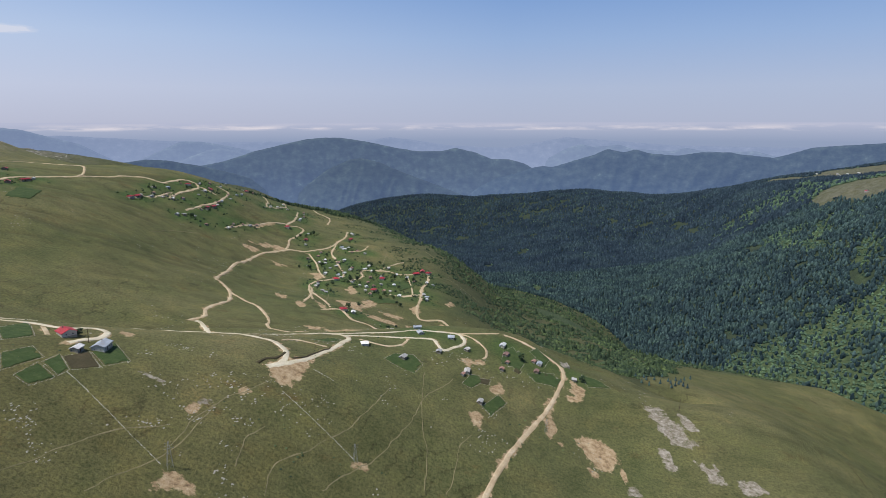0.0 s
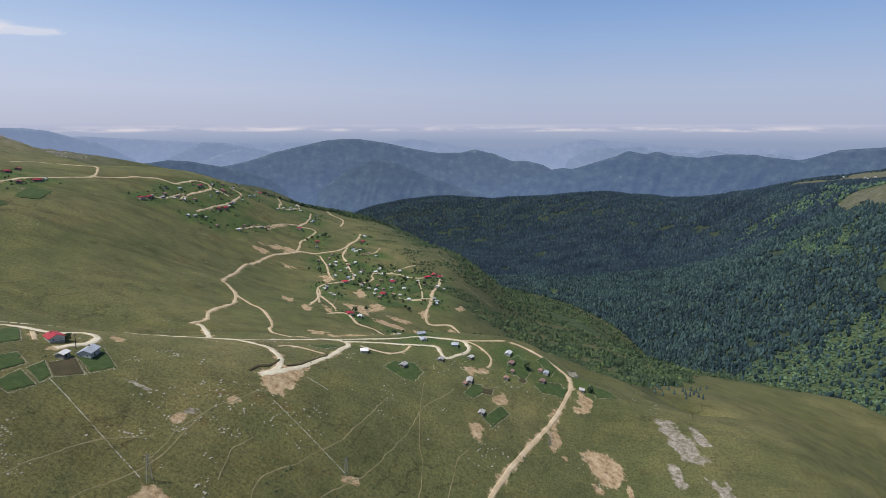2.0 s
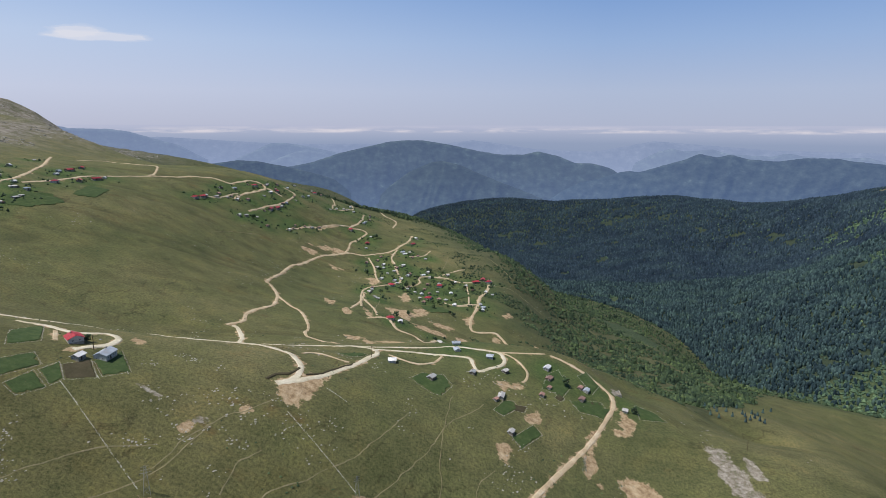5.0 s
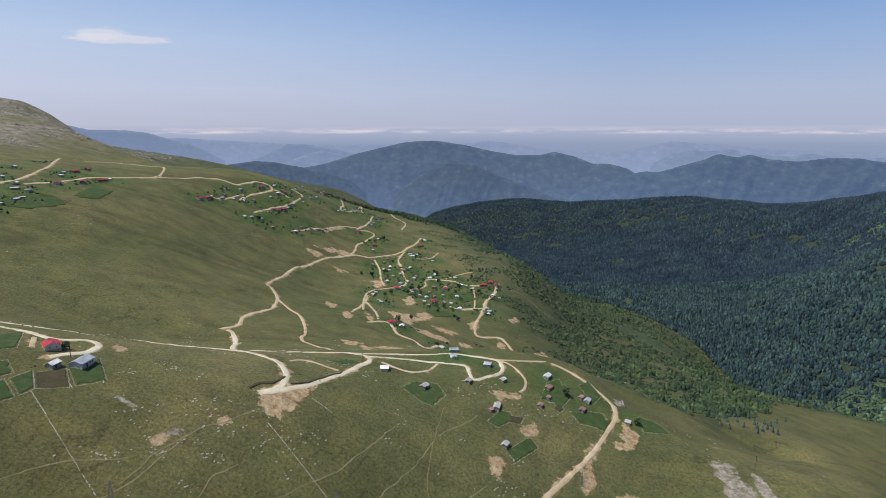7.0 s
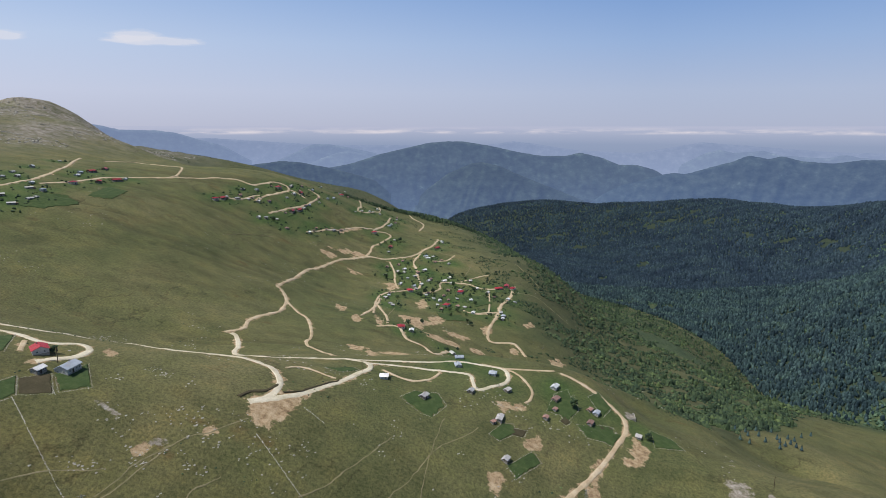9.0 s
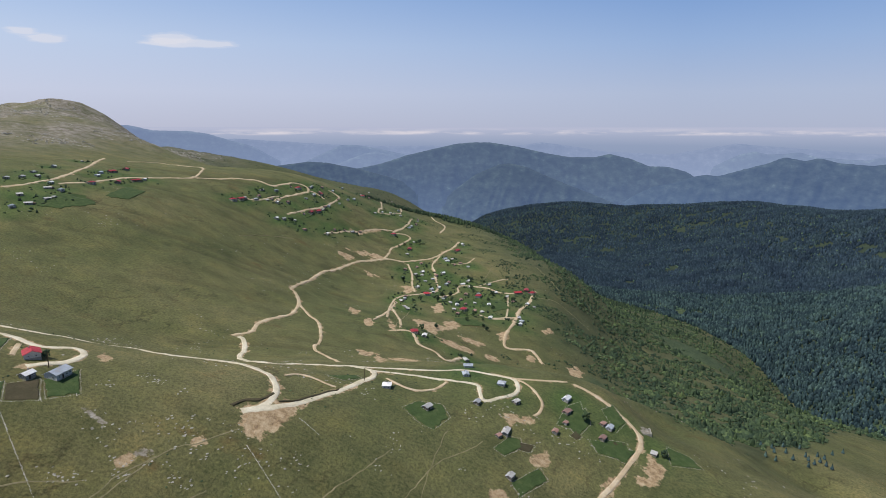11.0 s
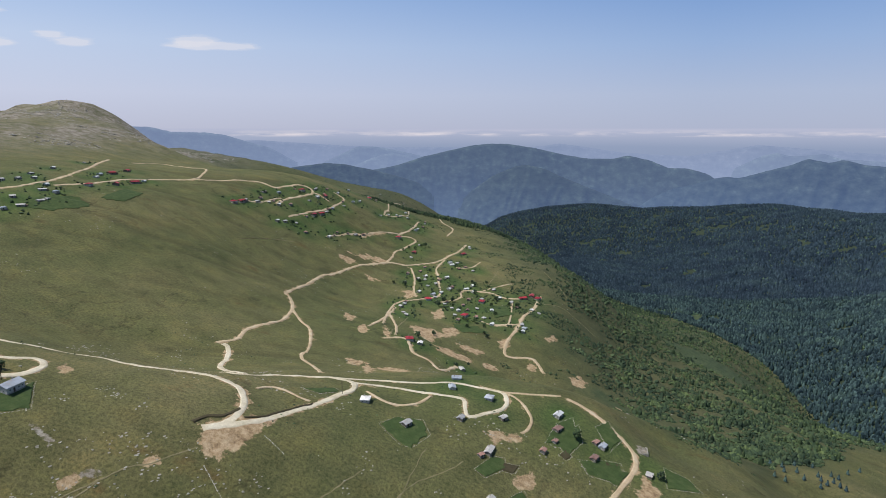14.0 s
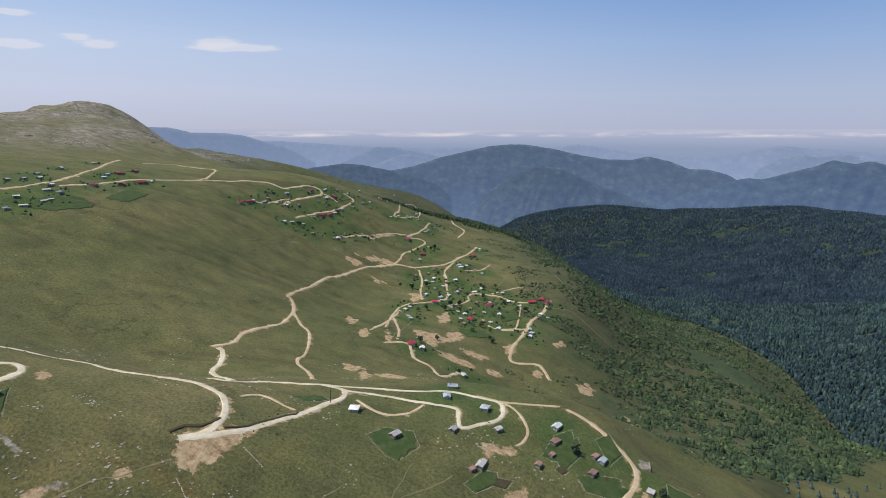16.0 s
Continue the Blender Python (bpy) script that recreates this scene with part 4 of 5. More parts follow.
def ribbon(name, points, width, mat, label, category="road", rise=0.1, kind="structure", ragged=0.2, wander=0.0):
    line = curve_through(points, 2.2 if wander == 0 else 1.1)
    if wander:
        line = line + wander * np.stack([value_noise(line[:, 0] / 9, line[:, 1] / 9, 67) + 0.4 * value_noise(line[:, 0] / 3, line[:, 1] / 3, 69), value_noise(line[:, 0] / 9, line[:, 1] / 9, 68)], 1)
    along = np.gradient(line, axis=0)
    along /= np.maximum(np.linalg.norm(along, axis=1, keepdims=True), 1e-6)
    across = np.stack([along[:, 1], -along[:, 0]], 1)
    far = np.hypot(line[:, 0], line[:, 1])
    rows = []
    profile = ((-0.56, -0.5), (-0.46, 0.0), (-0.24, -0.03), (0.0, 0.04), (0.24, -0.03), (0.46, 0.0), (0.56, -0.5))
    for f, up in profile:
        wob = 1 + ragged * 2 * value_noise(line[:, 0] / 5 + f * 9, line[:, 1] / 5, 61)
        at = line + across * (f * width * wob)[:, None]
        rows.append(np.stack([at[:, 0], at[:, 1], laid(at[:, 0], at[:, 1]) + rise + far * 0.0004 + up], 1))
    verts = np.stack(rows, 1).reshape(-1, 3)
    ob = mesh_object(name, verts, grid_faces(len(line), len(profile)), mat, True)
    return tagged(ob, label, category, kind=kind)


def patch(name, outline, mat, label, category, rise=0.15, lumps=0.0, ragged=0.25, square=False):
    """Bare or planted ground with a ragged edge."""
    edge = straight_through(outline, 1.2) if square else curve_through(outline, 1.2, True)
    centre = edge.mean(0)
    size = np.linalg.norm(edge - centre, axis=1).mean()
    wob = 1 + ragged * 2 * (value_noise(edge[:, 0] / (0.25 * size), edge[:, 1] / (0.25 * size), 63) + 0.5 * value_noise(edge[:, 0] / 2.2, edge[:, 1] / 2.2, 64))
    edge = centre + (edge - centre) * wob[:, None]
    rows = []
    steps = np.linspace(1, 0.02, max(6, min(26, int(size / 0.9))))
    for k, f in enumerate(steps):
        at = centre + (edge - centre) * f
        far = np.hypot(at[:, 0], at[:, 1])
        up = (rise + far * 0.0005) * (1 if k else -3)
        rough = lumps * (value_noise(at[:, 0] / 4.5, at[:, 1] / 4.5, 65) + 0.6 * value_noise(at[:, 0] / 1.7, at[:, 1] / 1.7, 66) + 0.15) * min(1, k / 2)
        rows.append(np.stack([at[:, 0], at[:, 1], laid(at[:, 0], at[:, 1]) + up + rough], 1))
    ob = mesh_object(name, np.concatenate(rows), grid_faces(len(steps), len(edge), True), mat, lumps == 0)
    return tagged(ob, label, category, kind="structure")


DIRT = mottled("pale_dirt", [(0.5, 0.44, 0.31), (0.64, 0.58, 0.45), (0.72, 0.67, 0.55)], 9, 0.95, 1.2, 0.1)
TRACK_DIRT = mottled("tan_dirt", [(0.42, 0.32, 0.2), (0.54, 0.43, 0.29), (0.62, 0.53, 0.4)], 9, 0.95, 1.2, 0.1)
EARTH = mottled("bare_earth", [(0.2, 0.135, 0.08), (0.36, 0.26, 0.16), (0.46, 0.37, 0.25)], 5, 0.95, 0.9, 0.5)
SAND = mottled("pale_rock", [(0.3, 0.24, 0.15), (0.45, 0.37, 0.25), (0.52, 0.46, 0.35)], 4, 0.9, 0.8, 0.6)
SCREE = mottled("grey_scree", [(0.13, 0.12, 0.07), (0.26, 0.23, 0.19), (0.38, 0.35, 0.31)], 3.5, 0.9, 0.8, 0.6)
WORN = mottled("worn_grass", [(0.16, 0.15, 0.075), (0.22, 0.195, 0.11), (0.29, 0.25, 0.155)], 6, 0.95, 0.8, 0.1)
CROP = mottled("crop_leaves", [(0.042, 0.07, 0.024), (0.056, 0.09, 0.03), (0.085, 0.115, 0.042)], 4, 0.9, 0.7, 0.4)
PLOUGH = mottled("tilled_soil", [(0.06, 0.055, 0.03), (0.09, 0.075, 0.045)], 5, 0.95, 0.7, 0.3)
PALE_STONE = mottled("pale_fieldstone", [(0.42, 0.4, 0.36), (0.6, 0.58, 0.54)], 2, 0.85, 0.5, 0.1)
STONE = mottled("field_stone", [(0.2, 0.19, 0.165), (0.36, 0.34, 0.3), (0.46, 0.44, 0.41)], 3, 0.85, 0.5, 0.15)


for kind_name, road_width, stations in ROADS:
    if kind_name == "path":
        ribbon("footpath", stations, road_width * 0.5, WORN, "narrow trodden footpath in the grass", "path", 0.02, ragged=0.6, wander=1.6)
    elif kind_name == "track":
        ribbon("track", stations, road_width * 0.85, TRACK_DIRT, "tan unpaved village track", "track", 0.14, ragged=0.4)
    else:
        ribbon("road", stations, road_width * (0.82 if stations[0][1] < 470 else 0.86), DIRT if stations[0][1] < 470 else TRACK_DIRT, "pale unpaved mountain road with ragged verges", "road", ragged=0.32)
# cut banks as ribbons, their dark soil colour standing for the bank's shadow
for stations, bank_width in (([(-100, 326), (-98, 332), (-93, 338), (-91, 347)], 1.3), ([(-86, 342), (-79, 352), (-75, 366), (-71, 380)], 1.0)):
    ribbon("earth_bank", stations, bank_width, PLOUGH, "cut earth bank above the road, coloured dark for its shadow", "earth bank", 0.45, ragged=0.5, wander=1.5)
for outline in FIELDS:
    patch("field", outline, CROP, "dark green planted field beside houses", "field", 0.1, 0.2, 0.12, True)
for outline in PLOUGHED:
    patch("field", outline, PLOUGH, "small dark tilled plot", "field", 0.1, 0.15, 0.05, True)


def boulder_shape(seed):
    rng = np.random.default_rng(seed)
    bm = bmesh.new()
    for v in bmesh.ops.create_icosphere(bm, subdivisions=1, radius=0.5)["verts"]:
        v.co = Vector((v.co.x * 1.2, v.co.y, v.co.z * 0.75)) * rng.uniform(0.7, 1.2)
        v.co.z += 0.12
    verts = np.array([v.co[:] for v in bm.verts])
    faces = np.array([[v.index for v in f.verts] for f in bm.faces])
    bm.free()
    return verts, faces


BOULDERS = [boulder_shape(s) for s in range(5)]


def stones():
    rng = np.random.default_rng(17)
    # rows of fieldstones along the old boundaries
    for line in WALL_LINES:
        at = curve_through(line, 0.32)
        at = at + rng.normal(0, 0.1, at.shape)
        keep = rng.random(len(at)) < 0.78
        at = at[keep]
        scatter("stone_row", BOULDERS, at[:, 0], at[:, 1], rng.uniform(0.2, 0.5, len(at)), rng.uniform(0.3, 0.62, len(at)), PALE_STONE, "broken row of pale fieldstones across the grass", "stone row", 0.05)
    for outline in [f for f in FIELDS + PLOUGHED if f[0][1] < 470]:
        at = straight_through(outline, 0.6)
        at = at + rng.normal(0, 0.15, at.shape)
        scatter("field_wall", BOULDERS, at[:, 0], at[:, 1], rng.uniform(0.25, 0.5, len(at)), rng.uniform(0.35, 0.75, len(at)), STONE, "low dry-stone wall round a field", "field wall", 0.1)
    heaps = np.array([h for h in STONE_HEAPS for _ in range(13)], float)
    heaps = heaps + rng.normal(0, 1.9, heaps.shape)
    scatter("stone_heaps", BOULDERS, heaps[:, 0], heaps[:, 1], rng.uniform(0.2, 0.8, len(heaps)), rng.uniform(0.3, 1.3, len(heaps)), STONE, "heaps of pale grey stones lying in the grass", "stones", 0.1)
    # loose stones in the pasture, in drifts
    n = 16000
    r = np.exp(rng.uniform(math.log(225), math.log(900), n))
    a = np.radians(rng.uniform(-46, 26, n))
    x, y = r * np.sin(a), r * np.cos(a)
    drift = value_noise(x / 30, y / 30, 71) + 0.6 * value_noise(x / 8, y / 8, 72)
    keep = (drift > 0.3) & (x < 210)
    i = np.flatnonzero(keep)
    scatter("loose_stones", BOULDERS, x[i], y[i], rng.uniform(0.25, 0.9, len(i)), rng.uniform(0.4, 1.5, len(i)), STONE, "pale loose stones strewn over the pasture", "stones", 0.08)
    n = 24000
    x, y = rng.uniform(-1500, -560, n), rng.uniform(650, 1700, n)
    drift = value_noise(x / 60, y / 60, 73) + 0.7 * value_noise(x / 18, y / 18, 74)
    i = np.flatnonzero((drift > 0.12) & (stony_part(x, y) > 0.4))
    scatter("boulder_field", BOULDERS, x[i], y[i], rng.uniform(0.8, 3.6, len(i)), rng.uniform(1.2, 5.5, len(i)), STONE, "grey boulders over the stony summit", "boulders", 0.3)


stones()


# ---- scrub and trees ----
def bushes():
    rng = np.random.default_rng(23)
    n = 200000
    r = np.exp(rng.uniform(math.log(520), math.log(2150), n))
    a = np.radians(rng.uniform(-34, 30, n))
    x, y = r * np.sin(a), r * np.cos(a)
    z, side = lie(x, y)
    inward, past, lee, spur = scrub_field(x, y)
    clump = value_noise(x / 22, y / 22, 84) + 0.6 * value_noise(x / 8, y / 8, 85) + 0.5 * value_noise(x / 70, y / 55, 95)
    dense = np.clip(inward / 150, 0, 1) * soft_step(past, -10, 60)
    open_ground = 0.75 * glade_part(x, y) + 1.2 * spur
    hillside = (side < 0.5) & (inward > -80) & (past > 0) & (clump > 0.27 - 0.55 * dense + 0.25 * np.clip(-inward / 80, 0, 1) + open_ground) & (rng.random(n) < 0.75)
    ridge = (side < 0.5) & (lee > 0) & (clump > -0.3)
    low = [bush_shape(s + 30) for s in range(9)]
    i = np.flatnonzero(hillside | (ridge & (rng.random(n) < 0.5)))
    tall = rng.uniform(0.6, 2.1, len(i)) * (0.7 + 0.8 * dense[i]) * (0.7 + 0.9 * rng.random(len(i)) ** 4)
    scatter("scrub", low, x[i], y[i], tall, tall * rng.uniform(0.9, 1.7, len(i)), SCRUB, "dark green scrub thickening down the slope", "scrub", 0.1)
    firs = (hillside & (inward > 90) & (rng.random(n) < 0.006 + 0.035 * np.clip((inward - 90) / 250, 0, 1))) | (ridge & (lee > 25) & (x > -400) & (rng.random(n) < 0.6))
    i = np.flatnonzero(firs)
    scatter("forest", [spruce_shape(6, 3, s + 40) for s in range(7)], x[i], y[i], rng.uniform(2.5, 8, len(i)), rng.uniform(2.5, 5, len(i)), SCRUB, "dark spruces along the lower edge of the pasture", "forest")
    # garden bushes round the houses
    homes = np.array(RED_ROOFS + RUST_ROOFS + WHITE_ROOFS + GREY_ROOFS + BLUE_ROOFS + SMALL_ROOFS, float)
    homes = homes[homes[:, 1] > 520]
    at = np.repeat(homes, 5, 0)
    turn, far = rng.uniform(0, 6.283, len(at)), rng.uniform(6.5, 19, len(at))
    gx, gy = at[:, 0] + far * np.cos(turn), at[:, 1] + far * np.sin(turn)
    free = np.min(np.hypot(gx[:, None] - homes[:, 0], gy[:, None] - homes[:, 1]), 1) > 6.3
    i = np.flatnonzero(free)
    scatter("garden_bushes", low, gx[i], gy[i], rng.uniform(0.8, 3.0, len(i)), rng.uniform(1.2, 4.2, len(i)), SCRUB, "dark green bushes and nettles round the houses", "bushes", 0.1)
    # low juniper dots in the near pasture
    n = 2600
    r = np.exp(rng.uniform(math.log(225), math.log(800), n))
    a = np.radians(rng.uniform(-46, 14, n))
    x, y = r * np.sin(a), r * np.cos(a)
    i = np.flatnonzero(value_noise(x / 40, y / 40, 86) + 0.5 * value_noise(x / 12, y / 12, 87) > 0.3)
    scatter("shrubs", low, x[i], y[i], rng.uniform(0.3, 0.9, len(i)), rng.uniform(0.5, 1.6, len(i)), SCRUB, "small dark shrubs dotted over the grass", "shrubs", 0.05)


bushes()


def part(name, bm, mat, parent, label=""):
    me = bpy.data.meshes.new(name)
    bm.to_mesh(me)
    bm.free()
    me.materials.append(mat)
    ob = new(name, me)
    ob.parent = parent
    if label:
        ob["label"] = label
    return ob


def box(bm, x0, y0, z0, x1, y1, z1):
    v = [bm.verts.new(c) for c in ((x0, y0, z0), (x1, y0, z0), (x1, y1, z0), (x0, y1, z0), (x0, y0, z1), (x1, y0, z1), (x1, y1, z1), (x0, y1, z1))]
    for f in ((3, 2, 1, 0), (4, 5, 6, 7), (0, 1, 5, 4), (1, 2, 6, 5), (2, 3, 7, 6), (3, 0, 4, 7)):
        bm.faces.new([v[k] for k in f])
    return bm


def beam(bm, a, b, w):
    a, b = Vector(a), Vector(b)
    turn = (b - a).to_track_quat("Z", "Y").to_matrix()
    rings = []
    for end in (a, b):
        rings.append([bm.verts.new(end + turn @ Vector((sx * w / 2, sy * w / 2, 0))) for sx, sy in ((-1, -1), (1, -1), (1, 1), (-1, 1))])
    for k in range(4):
        bm.faces.new((rings[0][k], rings[0][(k + 1) % 4], rings[1][(k + 1) % 4], rings[1][k]))
    bm.faces.new(rings[0][::-1])
    bm.faces.new(rings[1])
    return bm


def sheet_roof_material(name, colour, rust, rough=0.5, metal=0.0):
    """Painted or bare corrugated sheet with seams, stains and rust."""
    m, nodes, links, bsdf = material(name, rough)
    bsdf.inputs["Metallic"].default_value = metal
    coord = nodes.new("ShaderNodeTexCoord")
    wave = nodes.new("ShaderNodeTexWave")
    wave.inputs["Scale"].default_value = 2.4
    links.new(coord.outputs["Object"], wave.inputs["Vector"])
    stain = place_noise(nodes, links, 2.2, 6)
    info = nodes.new("ShaderNodeObjectInfo")
    col = ramp(nodes, links, stain, [(0.38, colour), (0.6, [0.8 * c for c in colour]), (0.78, rust)])
    fade = ramp(nodes, links, info.outputs["Random"], [(0, (0.7, 0.72, 0.75)), (1, (1.12, 1.08, 1.05))])
    links.new(mixed(nodes, links, 1.0, col, fade, "MULTIPLY"), bsdf.inputs["Base Color"])
    bump(nodes, links, bsdf, wave.outputs["Fac"], 0.4, 0.05)
    return m


ROOF = {
    "red": sheet_roof_material("red_sheet", (0.36, 0.04, 0.055), (0.24, 0.07, 0.06)),
    "rust": sheet_roof_material("rusty_sheet", (0.36, 0.22, 0.19), (0.24, 0.11, 0.08), 0.8),
    "white": sheet_roof_material("zinc_sheet", (0.8, 0.81, 0.83), (0.55, 0.53, 0.5), 0.4),
    "grey": sheet_roof_material("weathered_sheet", (0.5, 0.5, 0.5), (0.34, 0.28, 0.23), 0.6),
    "blue": sheet_roof_material("blue_grey_sheet", (0.4, 0.45, 0.53), (0.36, 0.34, 0.32), 0.5),
}
RENDERED = mottled("rendered_wall", [(0.5, 0.48, 0.45), (0.66, 0.64, 0.61)], 3, 0.9, 0.5, 0.03)
TIMBER = mottled("weathered_boards", [(0.16, 0.125, 0.095), (0.27, 0.22, 0.17)], 2, 0.85, 0.4, 0.04)
MASONRY = mottled("rubble_masonry", [(0.24, 0.22, 0.19), (0.4, 0.375, 0.335)], 1.2, 0.9, 0.4, 0.08)
DOOR_WOOD = mottled("dark_door", [(0.06, 0.04, 0.03), (0.11, 0.075, 0.05)], 1, 0.7, 0.3, 0.02)
FRAME_PAINT = mottled("window_paint", [(0.5, 0.5, 0.48), (0.62, 0.62, 0.6)], 1, 0.6, 0.3, 0.01)
GLASS, _n, _l, _b = material("window_glass", 0.08)
_b.inputs["Base Color"].default_value = (0.03, 0.04, 0.05, 1)
_b.inputs["Specular IOR Level"].default_value = 0.5
BARK = mottled("bark", [(0.06, 0.045, 0.03), (0.11, 0.085, 0.06)], 0.8, 0.95, 0.2, 0.05)
STEEL = mottled("galvanised_steel", [(0.24, 0.25, 0.26), (0.33, 0.34, 0.35)], 2, 0.5, 0.4, 0.01)


def opening(parent, x, y, z, w, h, out, glazed):
    """A window or a door on a wall that faces out, +1 or -1 along y, or +2 or -2 along x."""
    def slab(bm, u0, u1, z0, z1, d0, d1):
        s = 1 if out > 0 else -1
        lo, hi = sorted((s * d0, s * d1))
        if abs(out) == 1:
            return box(bm, x + u0, y + lo, z + z0, x + u1, y + hi, z + z1)
        return box(bm, x + lo, y + u0, z + z0, x + hi, y + u1, z + z1)

    if not glazed:
        door = part("door", slab(bmesh.new(), -w / 2, w / 2, 0, h, -0.02, 0.06), DOOR_WOOD, parent, "dark boarded door")
        return door
    frame_bm = bmesh.new()
    for u0, u1, z0, z1 in ((-w / 2, w / 2, 0, 0.1), (-w / 2, w / 2, h - 0.1, h), (-w / 2, -w / 2 + 0.1, 0.1, h - 0.1), (w / 2 - 0.1, w / 2, 0.1, h - 0.1), (-0.04, 0.04, 0.1, h - 0.1)):
        slab(frame_bm, u0, u1, z0, z1, -0.02, 0.08)
    window = part("window", frame_bm, FRAME_PAINT, parent, "pale painted window frame")
    for u0, u1 in ((-w / 2 + 0.1, -0.04), (0.04, w / 2 - 0.1)):
        part("pane", slab(bmesh.new(), u0, u1, 0.1, h - 0.1, -0.02, 0.03), GLASS, window)
    return window


def house(roof, shape, w, d, low, tall, label, wall, base=MASONRY, sheds=False):
    """A mountain house: stone base, upper wall, sheet roof, door, windows, chimney. w along x, d along y."""
    home = new("house")
    sink = 3.0
    w, d, low, tall = 0.72 * w, 0.72 * d, 0.4 * low, 0.74 * tall
    part("stone_base", box(bmesh.new(), -w / 2, -d / 2, -sink, w / 2, d / 2, low), base, home, "rubble stone lower wall")
    top = low + tall
    e = 0.45
    rise = 0.2 * d
    bm = bmesh.new()
    if shape == "shed":
        box(bm, -w / 2 + 0.05, -d / 2 + 0.05, low, w / 2 - 0.05, d / 2 - 0.05, top)
        for v in bm.verts:
            if v.co.z > top - 0.1 and v.co.y > 0:
                v.co.z += rise * 0.6
    else:
        box(bm, -w / 2 + 0.05, -d / 2 + 0.05, low, w / 2 - 0.05, d / 2 - 0.05, top)
        if shape == "gable":
            for s in (-1, 1):
                x0, x1 = s * (w / 2 - 0.05), s * (w / 2 - 0.25)
                a = [bm.verts.new(c) for c in ((x0, -d / 2 + 0.05, top), (x0, d / 2 - 0.05, top), (x0, 0, top + rise))]
                b = [bm.verts.new((x1, c.co.y, c.co.z)) for c in a]
                bm.faces.new(a)
                bm.faces.new(b[::-1])
                for k in range(3):
                    bm.faces.new((a[k], b[k], b[(k + 1) % 3], a[(k + 1) % 3]))
    bmesh.ops.recalc_face_normals(bm, faces=bm.faces)
    part("upper_wall", bm, wall, home)
    bm = bmesh.new()
    t = 0.14
    if shape == "shed":
        corners = [(-w / 2 - e, -d / 2 - e, top - 0.1), (w / 2 + e, -d / 2 - e, top - 0.1), (w / 2 + e, d / 2 + e, top + rise * 0.6 + 0.12), (-w / 2 - e, d / 2 + e, top + rise * 0.6 + 0.12)]
        tops = [corners]
    elif shape == "gable":
        z0, z1 = top - e * 0.5, top + rise + 0.06
        tops = [[(-w / 2 - e, -d / 2 - e, z0), (w / 2 + e, -d / 2 - e, z0), (w / 2 + e, 0, z1), (-w / 2 - e, 0, z1)],
                [(-w / 2 - e, 0, z1), (w / 2 + e, 0, z1), (w / 2 + e, d / 2 + e, z0), (-w / 2 - e, d / 2 + e, z0)]]
    else:
        z0, z1, r = top - 0.05, top + rise, max(w - d, 0.8) / 2
        p = [(-w / 2 - e, -d / 2 - e, z0), (w / 2 + e, -d / 2 - e, z0), (w / 2 + e, d / 2 + e, z0), (-w / 2 - e, d / 2 + e, z0), (-r, 0, z1), (r, 0, z1)]
        tops = [[p[0], p[1], p[5], p[4]], [p[2], p[3], p[4], p[5]], [p[1], p[2], p[5]], [p[3], p[0], p[4]]]
    for quad in tops:
        up = [bm.verts.new((x, y, z + t)) for x, y, z in quad]
        down = [bm.verts.new(c) for c in quad]
        bm.faces.new(up)
        bm.faces.new(down[::-1])
        for k in range(len(quad)):
            m = (k + 1) % len(quad)
            bm.faces.new((down[k], down[m], up[m], up[k]))
    bmesh.ops.recalc_face_normals(bm, faces=bm.faces)
    part("roof", bm, ROOF[roof], home)
    if shape != "shed":
        bm = box(bmesh.new(), w * 0.22, 0.5, top + rise * 0.4, w * 0.22 + 0.55, 1.05, top + rise + 0.75)
        part("chimney", bm, MASONRY, home)
    opening(home, -w * 0.1, -d / 2, 0.05, 0.9, 1.85, -1, False)
    z = low + 0.35 * tall - 0.2
    for x in (-w * 0.33, w * 0.14, w * 0.35):
        opening(home, x, -d / 2, z, 0.9, 0.9, -1, True)
    for y in (-d * 0.22, d * 0.22):
        opening(home, w / 2, y, z, 0.8, 0.9, 2, True)
        opening(home, -w / 2, y, z, 0.8, 0.9, -2, True)
    if sheds:
        bm = box(bmesh.new(), w / 2 + 0.02, -d * 0.4, -sink, w / 2 + 2.4, d * 0.3, 1.5)
        part("lean_to", bm, TIMBER, home, "weathered board lean-to")
        bm = box(bmesh.new(), w / 2 + 0.03, -d * 0.45, 1.62, w / 2 + 2.7, d * 0.35, 1.74)
        for v in bm.verts:
            v.co.z -= 0.14 * (v.co.x - w / 2)
        part("lean_to_roof", bm, ROOF["rust"], home, "rusty sheet lean-to roof")
    return tagged(home, label, "house", "houses of the mountain village")


def downhill(x, y):
    e = 6.0
    gx = laid(x + e, y)[0] - laid(x - e, y)[0]
    gy = laid(x, y + e)[0] - laid(x, y - e)[0]
    return math.atan2(-gy, -gx)


def stand(x, y, jitter):
    """A pose on the ground, the front turned downhill."""
    z = float(laid(x, y)[0])
    return Matrix.Translation((x, y, z - 0.35)) @ Matrix.Rotation(downhill(x, y) + math.pi / 2 + jitter, 4, "Z") @ Matrix.Scale(0.86 if -100 < x < 200 and y < 500 else 1.0, 4)


def settle(rng, places, builds):
    """Houses at the places, of the given builds in turn."""
    made = {}
    for n, (x, y) in enumerate(places):
        k = 0 if n == 0 else int(rng.integers(1, len(builds)))
        m = stand(x, y, float(rng.uniform(-0.35, 0.35)))
        if k in made:
            copy_thing(made[k], m)
        else:
            made[k] = builds[k]()
            made[k].matrix_basis = m


